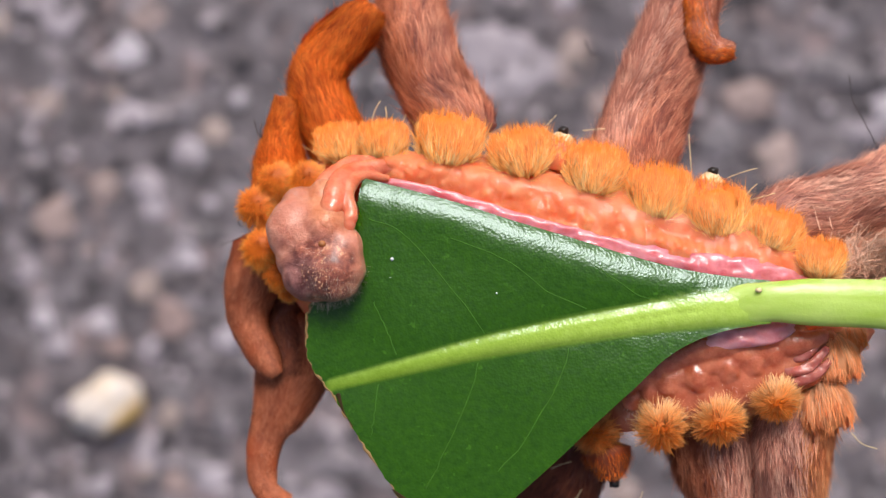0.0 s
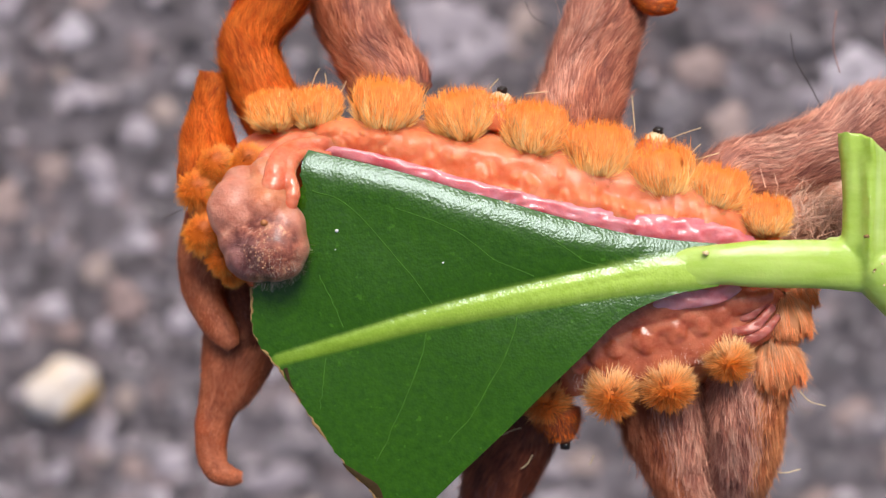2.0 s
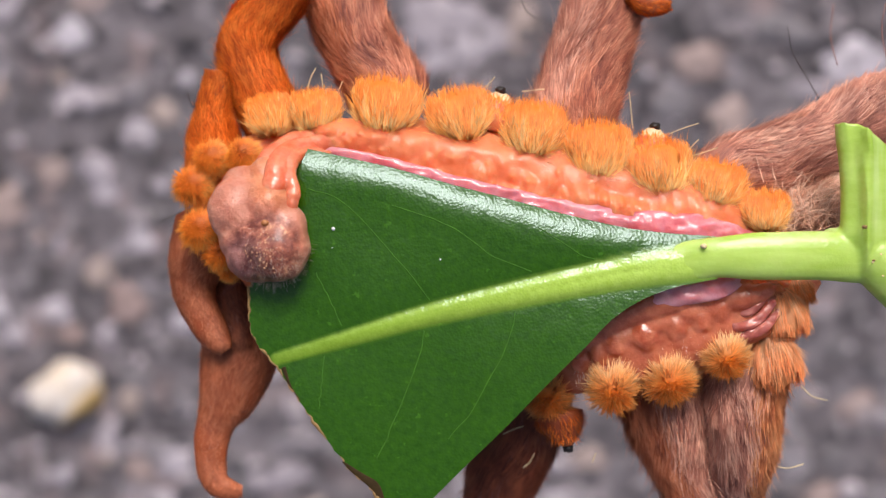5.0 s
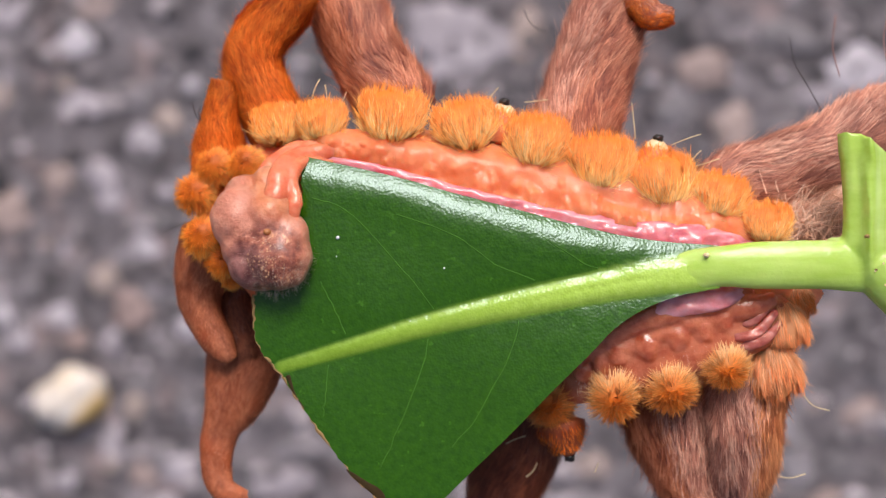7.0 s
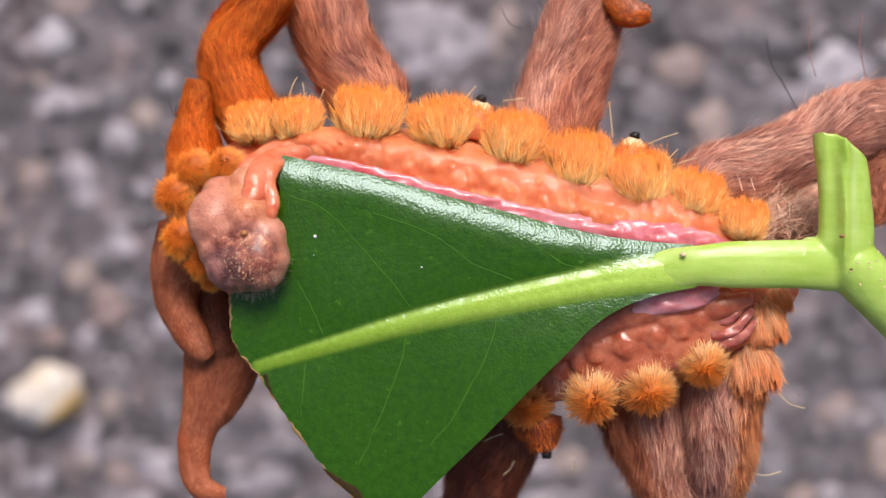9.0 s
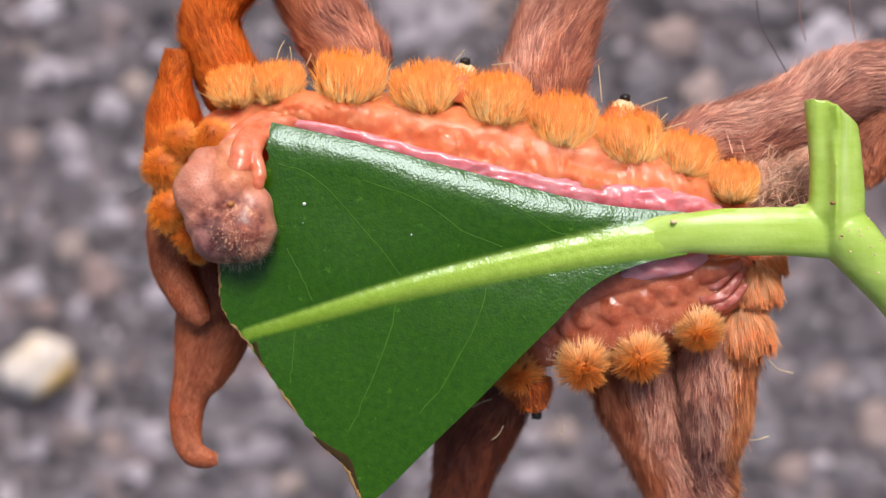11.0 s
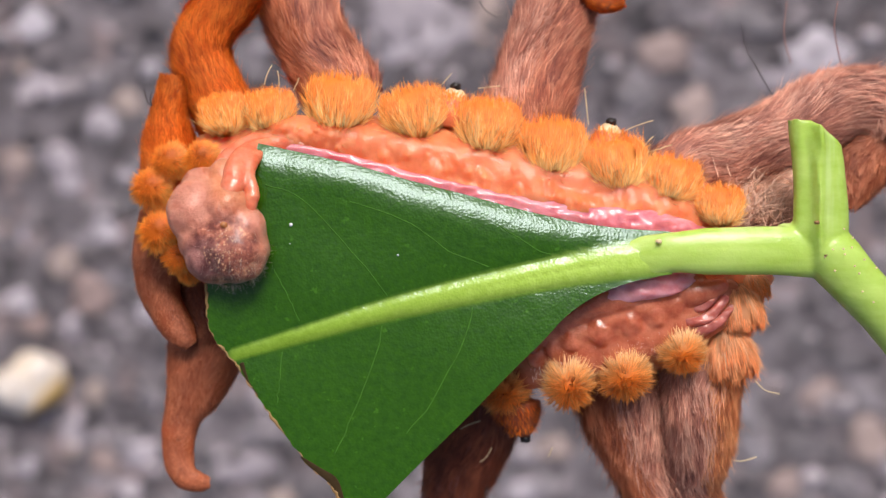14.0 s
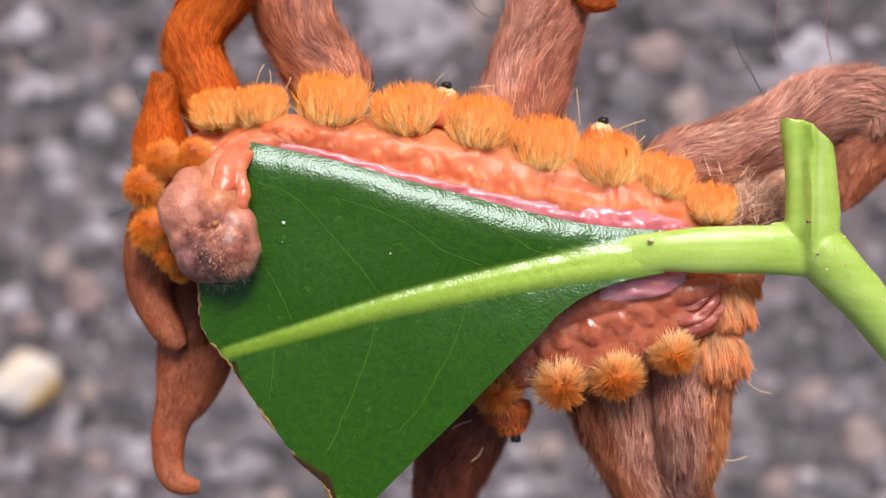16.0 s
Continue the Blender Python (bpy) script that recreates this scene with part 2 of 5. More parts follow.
def concrete_material():
    k = Mat("weathered_concrete")
    a = k.noise(260, 6, 0.6)
    b = k.noise(90, 4)
    p = k.noise(140, 2)
    grey = k.ramp(a, (0.40, (0.044, 0.037, 0.041)), (0.50, (0.105, 0.090, 0.099)), (0.60, (0.265, 0.232, 0.254)), (0.68, (0.54, 0.48, 0.53)))
    broad = k.ramp(b, (0.35, (0.062, 0.054, 0.063)), (0.65, (0.220, 0.190, 0.216)))
    c = k.mix(0.45, grey, broad)
    c = k.mix(k.ramp(p, (0.55, (0, 0, 0)), (0.70, (0.600, 0.600, 0.648))), c, (0.360, 0.260, 0.259))
    k.bump(k.noise(500, 5), 0.6, 0.0012)
    k.set(Base_Color=c, Roughness=0.85)
    return k.m


def stone_material(name, stops):
    k = Mat(name)
    rnd = k.node("ShaderNodeObjectInfo").outputs["Random"]
    n = k.noise(600, 4)
    c = k.mix(1.0, k.ramp(rnd, *stops), k.ramp(n, (0.3, (0.75, 0.75, 0.75)), (0.7, (1.15, 1.15, 1.15))), "MULTIPLY")
    k.bump(n, 0.4, 0.0005)
    k.set(Base_Color=c, Roughness=0.7)
    return k.m


def grain_material():
    k = Mat("mixed_grains")
    rnd = k.node("ShaderNodeNewGeometry").outputs["Random Per Island"]
    c = k.ramp(rnd, (0.0, (0.05, 0.043, 0.049)), (0.45, (0.105, 0.092, 0.103)), (0.72, (0.27, 0.230, 0.246)), (1.0, (0.58, 0.51, 0.56)))
    k.set(Base_Color=c, Roughness=0.8)
    return k.m


CONCRETE = concrete_material()
PALE_STONE = stone_material("pale_stone", ((0.0, (0.340, 0.295, 0.335)), (0.5, (0.440, 0.385, 0.437)), (1.0, (0.540, 0.490, 0.551))))
PINK_STONE = stone_material("pinkish_stone", ((0.0, (0.33, 0.235, 0.225)), (0.5, (0.38, 0.285, 0.27)), (1.0, (0.42, 0.33, 0.30))))
GREY_STONE = stone_material("grey_stone", ((0.0, (0.110, 0.098, 0.108)), (0.5, (0.190, 0.168, 0.187)), (1.0, (0.270, 0.240, 0.267))))
GRAINS = grain_material()
FRESH_LEAF = plain("fresh_leaf", (0.14, 0.26, 0.03), 0.4, 400)


def cream_pebble_material():
    k = Mat("cream_pebble_stone")
    n = k.noise(250, 4)
    across = k.node("ShaderNodeVectorMath")
    across.operation = "DOT_PRODUCT"
    k.link(k.coords(), across.inputs[0])
    across.inputs[1].default_value = (86.0, -222.0, 0.0)
    stain = k.node("ShaderNodeMath")
    stain.operation = "MULTIPLY_ADD"
    k.link(n, stain.inputs[0])
    stain.inputs[1].default_value = 0.5
    k.link(across.outputs["Value"], stain.inputs[2])
    c = k.mix(k.ramp(stain.outputs[0], (0.75, (0, 0, 0)), (1.0, (1, 1, 1))), k.ramp(n, (0.4, (0.80, 0.72, 0.68)), (0.65, (0.74, 0.60, 0.46))), (0.62, 0.40, 0.14))
    k.set(Base_Color=c, Roughness=0.5)
    return k.m


CREAM_STONE = cream_pebble_material()


# ---- mesh tools (all lengths in mm unless said otherwise) ----
def mesh_from(name, verts, faces, material, uv=None, normals=None):
    """A mesh from arrays in mm. faces: rows of 3 or 4 corners, or a mixed list."""
    me = bpy.data.meshes.new(name)
    v = np.asarray(verts, dtype=np.float64) * MM
    me.from_pydata(v.tolist(), [], [list(map(int, f)) for f in faces] if not isinstance(faces, np.ndarray) else faces.tolist())
    me.polygons.foreach_set("use_smooth", np.ones(len(me.polygons), dtype=bool))
    if uv is not None:
        layer = me.uv_layers.new(name="along")
        idx = np.empty(len(me.loops), dtype=np.int32)
        me.loops.foreach_get("vertex_index", idx)
        layer.data.foreach_set("uv", np.stack([np.asarray(uv)[idx], np.zeros(len(idx))], 1).astype(np.float32).ravel())
    me.materials.append(material)
    me.update()
    if normals is not None:
        me.normals_split_custom_set_from_vertices(np.asarray(normals).tolist())
    return me


def part(name, me, parent, origin=(0, 0, 0), label=""):
    """Links a mesh, whose numbers are from its own origin, as one part of a thing. origin in mm, in the parent's space."""
    ob = new(name, me)
    ob.parent = parent
    ob.location = Vector(origin) * MM
    return tagged(ob, label)


def spline(points, count):
    """Catmull-Rom through rows of numbers."""
    p = np.asarray(points, dtype=float)
    p = np.vstack([2 * p[0] - p[1], p, 2 * p[-1] - p[-2]])
    u = np.linspace(0, len(p) - 3 - 1e-9, count)
    i = u.astype(int)
    f = (u - i)[:, None]
    a, b, c, d = p[i], p[i + 1], p[i + 2], p[i + 3]
    return 0.5 * (2 * b + (c - a) * f + (2 * a - 5 * b + 4 * c - d) * f ** 2 + (3 * b - a - 3 * c + d) * f ** 3)


def unit(v):
    return v / np.maximum(np.linalg.norm(v, axis=-1, keepdims=True), 1e-9)


def tube_frames(path):
    """Tangent, side (across, in the picture's plane) and up (towards the sky) along a path."""
    t = unit(np.gradient(path, axis=0))
    side = np.cross(t, np.array([0, 0, 1.0]))
    side = unit(side)
    for i in range(1, len(side)):
        if np.dot(side[i], side[i - 1]) < 0:
            side[i] *= -1
    up = unit(np.cross(side, t))
    up[up[:, 2] < 0] *= -1
    return t, side, up


def loft(rows, count, around, flat, wobble=0.0, seed=0, seams=True):
    """A closed tube. rows: x, y, z, width. flat: depth over width. Returns vertices, faces and the frames."""
    r = spline(rows, count)
    path, half = r[:, :3], np.maximum(r[:, 3], 0.05) / 2
    t, side, up = tube_frames(path)
    th = np.linspace(0, 2 * math.pi, around, endpoint=False)
    ring = side[:, None] * np.cos(th)[None, :, None] + up[:, None] * (flat * np.sin(th))[None, :, None]
    v = path[:, None] + ring * half[:, None, None]
    if wobble:
        for i in range(count):
            for j in range(around):
                q = Vector(v[i, j] * 0.9 + seed * 7.3)
                v[i, j] += unit(ring[i, j]) * noise.noise(q) * wobble
    verts = v.reshape(-1, 3)
    faces = []
    for i in range(count - 1):
        for j in range(around):
            k = (j + 1) % around
            faces.append((i * around + k, i * around + j, (i + 1) * around + j, (i + 1) * around + k))
    n = len(verts)
    verts = np.vstack([verts, path[0] - t[0] * half[0] * 0.5, path[-1] + t[-1] * half[-1] * 0.6])
    for j in range(around):
        k = (j + 1) % around
        faces.append((n, j, k))
        faces.append((n + 1, (count - 1) * around + k, (count - 1) * around + j))
    return verts, faces, (path, t, side, up, half)


def strands(base, way, length, width, curl, out):
    """Tapered hairs, each a thin folded blade with its ridge outwards. base, way, curl, out: rows. Returns vertices, faces, along, normals."""
    n = len(base)
    length, width = np.broadcast_to(length, n)[:, None], np.broadcast_to(width, n)[:, None]
    a = unit(np.cross(way, out + np.array((0.031, 0.017, 0.023))))
    rings, along = [], []
    for s, thick in ((0.0, 1.0), (0.45, 0.85), (0.8, 0.5)):
        c = base + way * length * s + curl * length * s * s
        w = width * thick * 0.5
        rings += [c - a * w, c + out * w * 0.6, c + a * w]
        along += [np.full(n, s)] * 3
    rings.append(base + way * length + curl * length)
    along.append(np.ones(n))
    v = np.stack(rings, 1)
    pattern = []
    for lo in (0, 3):
        for k in range(2):
            pattern += [(lo + k, lo + k + 1, lo + k + 4), (lo + k, lo + k + 4, lo + k + 3)]
    pattern += [(6, 7, 9), (7, 8, 9)]
    f = (np.arange(n)[:, None, None] * 10 + np.array(pattern)[None]).reshape(-1, 3)
    spread = np.array((-0.45, 0.0, 0.45) * 3 + (0.0,))
    nor = unit(out[:, None] + a[:, None] * spread[None, :, None])
    return v.reshape(-1, 3), f, np.stack(along, 1).reshape(-1), nor.reshape(-1, 3)


def joined(pieces):
    """Several (vertices, faces) as one, with triangles and quads mixed."""
    vs, fs, at = [], [], 0
    for v, f in pieces:
        vs.append(np.asarray(v, dtype=float))
        fs += [tuple(int(i) + at for i in q) for q in f]
        at += len(v)
    return np.vstack(vs), fs


def ball(centre, size, segments=14, rings=9, seed=0, rough=0.0):
    """A lumpy ellipsoid; size: three half-lengths."""
    v, f = [], []
    for i in range(rings + 1):
        phi = math.pi * i / rings
        for j in range(segments):
            th = 2 * math.pi * j / segments
            d = Vector((math.sin(phi) * math.cos(th), math.sin(phi) * math.sin(th), math.cos(phi)))
            k = 1 + rough * noise.noise(d * 1.7 + Vector((seed * 3.1, seed * 1.7, 0)))
            v.append([centre[a] + size[a] * d[a] * k for a in range(3)])
    for i in range(rings):
        for j in range(segments):
            k = (j + 1) % segments
            f.append((i * segments + j, (i + 1) * segments + j, (i + 1) * segments + k, i * segments + k))
    return np.array(v), f


def melted(ob, voxel, smooth):
    """Joins overlapping forms into one soft skin. voxel in mm."""
    m = ob.modifiers.new("melt", "REMESH")
    m.mode, m.voxel_size, m.use_smooth_shade = "VOXEL", voxel * MM, True
    s = ob.modifiers.new("soften", "SMOOTH")
    s.iterations, s.factor = smooth, 0.5
    return ob


# ---- ground ----
def build_ground():
    rng = np.random.default_rng(3)
    n, reach = 90, 60.0
    grid = np.linspace(-1, 1, n)
    grid = np.sign(grid) * (0.13 * np.abs(grid) + (reach - 0.13) * np.abs(grid) ** 9)
    v = []
    for y in grid:
        for x in grid:
            z = noise.noise(Vector((x * 60, y * 60, 0))) * 0.6 + noise.noise(Vector((x * 190, y * 190, 5))) * 0.35 if max(abs(x), abs(y)) < 0.4 else 0
            v.append((x * 1000, y * 1000, z - 0.6))
    f = [(j * n + i, j * n + i + 1, (j + 1) * n + i + 1, (j + 1) * n + i) for j in range(n - 1) for i in range(n - 1)]
    ground = tagged(new("ground", mesh_from("ground", v, f, CONCRETE)), "weathered grey concrete with small stones set in it", "ground", kind="structure")
    shapes = {}
    for tone, m in (("pale", PALE_STONE), ("pink", PINK_STONE), ("grey", GREY_STONE)):
        shapes[tone] = [mesh_from("stone", *ball((0, 0, 0), (1, 1, 0.6), 12, 7, s * 5 + len(tone), 0.95), m) for s in range(5)]
    tones = ("grey", "pale", "pink")
    patches = (
        ((-3.3, 33.3, 8.6, 3.9, 1.0), (-3.1, 29.0, 5.5, 3.1, 1.0), (6.7, 33.3, 2.3, 3.5, 2.0), (35.3, 20.0, 3.3, 3.0, 2.0), (43.1, 32.6, 4.7, 2.3, 0.0), (52.5, 28.3, 4.7, 3.1, 1.0),
         (47.4, 24.3, 2.7, 2.2, 1.0), (31.0, 28.3, 3.5, 3.1, 2.0), (27.1, 22.8, 2.7, 2.2, 0.0), (-56.7, 32.8, 2.7, 2.0, 1.0), (-46.9, 18.5, 2.5, 2.3, 1.0), (-51.8, 10.8, 2.0, 1.7, 1.0)),
        ((-55.5, 23.6, 3.1, 2.0, 1.0), (-43.4, 21.6, 2.3, 2.0, 2.0), (-59.0, 13.4, 2.0, 2.3, 2.0), (-46.5, 3.6, 2.0, 1.7, 1.0), (-52.8, -0.7, 2.2, 2.3, 2.0), (-48.8, -5.0, 2.7, 2.7, 2.0),
         (-40.6, -7.4, 2.0, 2.0, 1.0), (-44.5, 7.1, 2.3, 1.9, 0.0), (-58.6, -5.8, 2.3, 1.7, 1.0), (-56.3, -9.3, 1.7, 1.3, 2.0), (-51.2, -24.0, 1.7, 2.8, 1.0), (-46.9, -28.1, 2.0, 1.6, 2.0)),
        ((-47.7, -15.6, 2.7, 1.9, 0.0), (-57.9, -28.9, 1.7, 1.3, 1.0), (-41.8, -27.3, 2.8, 2.0, 1.0), (-43.4, -32.4, 1.7, 1.4, 1.0), (-27.7, -29.3, 4.7, 1.9, 1.0), (-53.9, -32.8, 2.3, 1.4, 0.0),
         (43.1, -24.6, 2.7, 4.7, 0.0), (15.7, -26.5, 2.7, 2.2, 2.0), (49.8, -26.5, 2.2, 1.7, 0.0), (59.6, -25.8, 3.1, 3.1, 2.0), (52.5, -19.5, 2.7, 2.0, 2.0), (56.1, -14.8, 3.1, 2.0, 0.0)),
        ((49.8, -11.7, 2.3, 2.3, 0.0), (59.2, -19.5, 2.3, 1.9, 0.0), (47.4, -32.0, 2.8, 2.0, 2.0), (55.3, -32.0, 3.1, 1.9, 0.0), (11.4, -32.8, 2.7, 1.7, 1.0), (-24.6, -24.2, 3.1, 1.9, 0.0),
         (-17.5, -32.8, 3.1, 1.9, 0.0), (-66.1, 8.7, 2.8, 2.7, 2.0), (-68.4, 25.1, 2.7, 1.6, 2.0), (-66.9, 37.7, 3.4, 3.1, 1.0), (-54.3, 38.4, 3.6, 2.3, 2.0), (24.7, 37.7, 4.7, 2.8, 0.0)),
    )
    for row in patches:
        for x, y, a, b, tone in row:
            s = part("stone", shapes[tones[int(tone)]][int(rng.integers(5))], ground, (x, y, -0.5))
            s.scale, s.rotation_euler = (a * 0.95, b * 0.95, min(a, b) * 0.30), (0, 0, float(rng.uniform(-0.3, 0.3)))
    for _ in range(230):
        x, y = rng.uniform(-85, 85), rng.uniform(-55, 55)
        tone = tones[int(rng.choice(3, p=(0.62, 0.20, 0.18)))]
        a = float(rng.uniform(0.7, 1.9))
        s = part("stone", shapes[tone][int(rng.integers(5))], ground, (x, y, -0.5))
        s.scale, s.rotation_euler = (a * float(rng.uniform(0.8, 1.4)), a, a * 0.45), (0, 0, float(rng.uniform(0, 6.28)))
    pieces = []
    for i in range(2600):
        x, y, a = rng.uniform(-110, 110), rng.uniform(-80, 80), rng.uniform(0.4, 1.3)
        pieces.append(ball((x, y, -0.4), (a * rng.uniform(0.8, 1.5), a, a * 0.6), 6, 4, i, 0.5))
    v, f = joined(pieces)
    grit = tagged(new("grit", mesh_from("grit", v, f, GRAINS)), kind="stuff")
    grit.parent = ground
    v, f = ball((0, 0, 0), (4.9, 4.2, 3.2), 24, 14, 4, 0.35)
    pebble = tagged(new("pebble", mesh_from("pebble", v, f, CREAM_STONE)), "smooth cream pebble with an ochre edge on the concrete", "pebble")
    spot = (-56.7, -17.4)
    pebble.matrix_world = pose(spot[0] * MM, spot[1] * MM, 0.0012, 0, 0, 24)


build_ground()


def build_fallen_leaf():
    """A small green leaf lying on the concrete."""
    top, faces = [], []
    for i in range(15):
        k = i / 14
        half = 2.6 * math.sin(math.pi * k) ** 0.8 + 0.02
        for j in range(7):
            w = j / 3 - 1
            top.append((-6 + 12 * k, half * w, 0.5 + 0.35 * abs(w) + 0.5 * math.sin(2.4 * k)))
    n = len(top)
    for i in range(14):
        for j in range(6):
            a = i * 7 + j
            faces += [(a, a + 7, a + 8, a + 1), (n + a, n + a + 1, n + a + 8, n + a + 7)]
    rim = [j for j in range(7)] + [i * 7 + 6 for i in range(1, 15)] + [98 + j for j in range(5, -1, -1)] + [i * 7 for i in range(13, 0, -1)]
    faces += [(a, b, n + b, n + a) for a, b in zip(rim, rim[1:] + rim[:1])]
    leaf = new("fallen_leaf", mesh_from("fallen_leaf", top + [(x, y, z - 0.18) for x, y, z in top], faces, FRESH_LEAF))
    tagged(leaf, "small light green leaf fallen on the concrete", "leaf")
    leaf.matrix_world = pose(-0.0632, -0.0390, 0.0004, 0, 0, 12)


build_fallen_leaf()


# ---- the sprig: half-eaten leaf on a cut green twig ----
def rib_half(x):
    """Half the width of the midrib along the leaf."""
    return float(np.interp(x, (-9.0, -5.0, 0.0, 5.0, 10.0), (0.24, 0.34, 0.48, 0.58, 0.72)))


def rib_tint(x, y):
    """How much of the pale midrib shows in the blade here, from 0 to 1."""
    e = float(np.min(np.hypot(RIB[:, 0] - x, RIB[:, 1] - y)))
    k = min(max((1.40 - e / rib_half(x)) / 0.80, 0.0), 1.0)
    return k * k * (3 - 2 * k) * float(np.interp(x, (-9.0, -4.0, 4.0), (0.45, 0.75, 1.0)))


def blade_height(x, y, ridge=True):
    """Leaf surface in mm: the long margin curls down, both halves rise from the midrib, which stands up as a low ridge."""
    rim = RIM
    k = np.argmin(np.hypot(rim[:, 0] - x, rim[:, 1] - y))
    d = np.hypot(rim[k, 0] - x, rim[k, 1] - y)
    z = -0.40 * max(0.0, 1 - d / 1.45) ** 2
    z += 0.10 * noise.noise(Vector((x * 0.25, y * 0.25, 1))) + 0.02 * noise.noise(Vector((x * 1.2, y * 1.2, 4)))
    rib = RIB
    e = np.min(np.hypot(rib[:, 0] - x, rib[:, 1] - y))
    if y < np.interp(x, rib[:, 0], rib[:, 1]):
        trough, turn = 0.14 + 0.52 * min(max((x + 1.0) / 7.0, 0.0), 1.0), 1.8
    else:
        trough, turn = 0.12 + 0.24 * min(max((x + 3.0) / 10.0, 0.0), 1.0), 1.0
    z += trough * (1 - math.exp(-e / turn)) - 0.12
    if ridge:
        bulge = max(0.0, 1 - (e / (rib_half(x) * 1.1)) ** 2)
        z += bulge ** 1.3 * float(np.interp(x, (-9.0, -3.0, 6.0), (0.05, 0.15, 0.30)))
    return z


LONG_MARGIN = [(-7.49, 5.26), (-5.43, 4.80), (-3.25, 4.29), (-0.82, 3.59), (1.60, 2.96), (4.02, 2.30), (6.45, 1.74), (8.38, 1.48), (10.44, 1.33)]
FAR_MARGIN = [(10.44, -0.51), (8.87, -0.80), (7.29, -1.36), (5.96, -2.21), (4.87, -3.32), (3.30, -4.87), (1.36, -6.86), (-0.58, -8.75), (-2.28, -10.44), (-3.30, -11.32)]
EATEN_EDGE = [(-3.49, -11.12), (-3.80, -10.64), (-4.12, -9.91), (-4.51, -9.33), (-5.43, -8.58), (-6.40, -7.27), (-7.32, -5.94), (-8.09, -4.82), (-8.72, -4.02), (-9.35, -3.25),
              (-9.64, -2.64), (-9.69, -1.55), (-9.57, -0.58), (-8.82, 0.51), (-8.05, 1.96), (-7.66, 3.42), (-7.61, 4.51)]
RIB_LINE = [(-8.53, -3.93), (-5.43, -3.03), (-2.04, -2.06), (1.60, -1.21), (5.23, -0.46), (8.87, 0.15), (12.50, 0.46), (14.93, 0.51)]

RIM = spline(LONG_MARGIN, 160)
RIB = spline(RIB_LINE, 120)


def build_sprig():
    from mathutils import geometry
    sprig = tagged(new("leaf_sprig"), "half-eaten glossy green leaf on a cut light green twig", "leaf")
    sprig.location = (0, 0, TOP)
    rng = np.random.default_rng(5)
    eaten = spline(EATEN_EDGE, 120)
    for i in range(3, 117):
        eaten[i] += rng.normal(0, 0.035, 2)
    outline = np.vstack([RIM, spline(FAR_MARGIN, 90), eaten])
    inner = []
    lo, hi = outline.min(0), outline.max(0)
    poly = outline

    def inside(x, y):
        a, b = poly, np.roll(poly, -1, 0)
        hit = (a[:, 1] > y) != (b[:, 1] > y)
        cross = (b[:, 0] - a[:, 0]) * (y - a[:, 1]) / np.where(b[:, 1] == a[:, 1], 1e-9, b[:, 1] - a[:, 1]) + a[:, 0]
        return np.count_nonzero(hit & (x < cross)) % 2 == 1

    step = 0.30
    lift_rows = (0.10, 0.22, 0.36, 0.52, 0.72, 0.95, 1.2, 1.5)
    normal = np.gradient(RIM, axis=0)
    normal = unit(np.stack([normal[:, 1], -normal[:, 0]], 1))
    for off in lift_rows:
        for p in RIM[1::1] + normal[1::1] * off:
            if inside(p[0], p[1]) and np.min(np.hypot(poly[:, 0] - p[0], poly[:, 1] - p[1])) > 0.06:
                inner.append((p[0], p[1]))
    along = spline(RIB_LINE, 170)
    turn = np.gradient(along, axis=0)
    turn = unit(np.stack([-turn[:, 1], turn[:, 0]], 1))
    for off in (0.0, 0.09, 0.18, 0.27, 0.36, 0.45, 0.54, 0.64, 0.76, 0.90):
        for sign in ((1,) if off == 0 else (1, -1)):
            for p in along + turn * off * sign:
                if p[0] < 10.2 and inside(p[0], p[1]) and np.min(np.hypot(poly[:, 0] - p[0], poly[:, 1] - p[1])) > 0.10 and np.min(np.hypot(RIM[:, 0] - p[0], RIM[:, 1] - p[1])) > 1.62:
                    inner.append((p[0], p[1]))
    for iy, y in enumerate(np.arange(lo[1], hi[1], step)):
        for x in np.arange(lo[0], hi[0], step):
            x2 = x + (iy % 2) * step / 2
            if inside(x2, y) and np.min(np.hypot(poly[:, 0] - x2, poly[:, 1] - y)) > step * 0.5 and np.min(np.hypot(RIM[:, 0] - x2, RIM[:, 1] - y)) > 1.62 and np.min(np.hypot(RIB[:, 0] - x2, RIB[:, 1] - y)) > 1.0:
                inner.append((x2, y))
    flat = [Vector(p) for p in outline] + [Vector(p) for p in inner]
    n = len(outline)
    co, _, tris, _, _, _ = geometry.delaunay_2d_cdt(flat, [(i, (i + 1) % n) for i in range(n)], [], 1, 1e-6)
    top = [(c.x, c.y, blade_height(c.x, c.y)) for c in co]
    under = [(x, y, z - 0.28) for x, y, z in top]
    m = len(top)
    faces = []
    for t in tris:
        a, b, c = (co[i] for i in t)
        t = t if (b - a).cross(c - a) > 0 else t[::-1]
        faces += [tuple(t), tuple(m + i for i in t[::-1])]
    # the cut side has corners of its own, so that the surface keeps its own slope up to the rim
    edge_top, edge_under = top[:n], under[:n]
    faces += [(2 * m + i, 2 * m + n + i, 2 * m + n + (i + 1) % n, 2 * m + (i + 1) % n) for i in range(n)]
    sheet = mesh_from("blade", top + under + edge_top + edge_under, faces, LEAF)
    tint = [rib_tint(c.x, c.y) for c in co]
    sheet.attributes.new("rib", "FLOAT", "POINT").data.foreach_set("value", tint + tint + tint[:n] + tint[:n])
    part("blade", sheet, sprig, label="dark green leaf blade with a bitten edge")

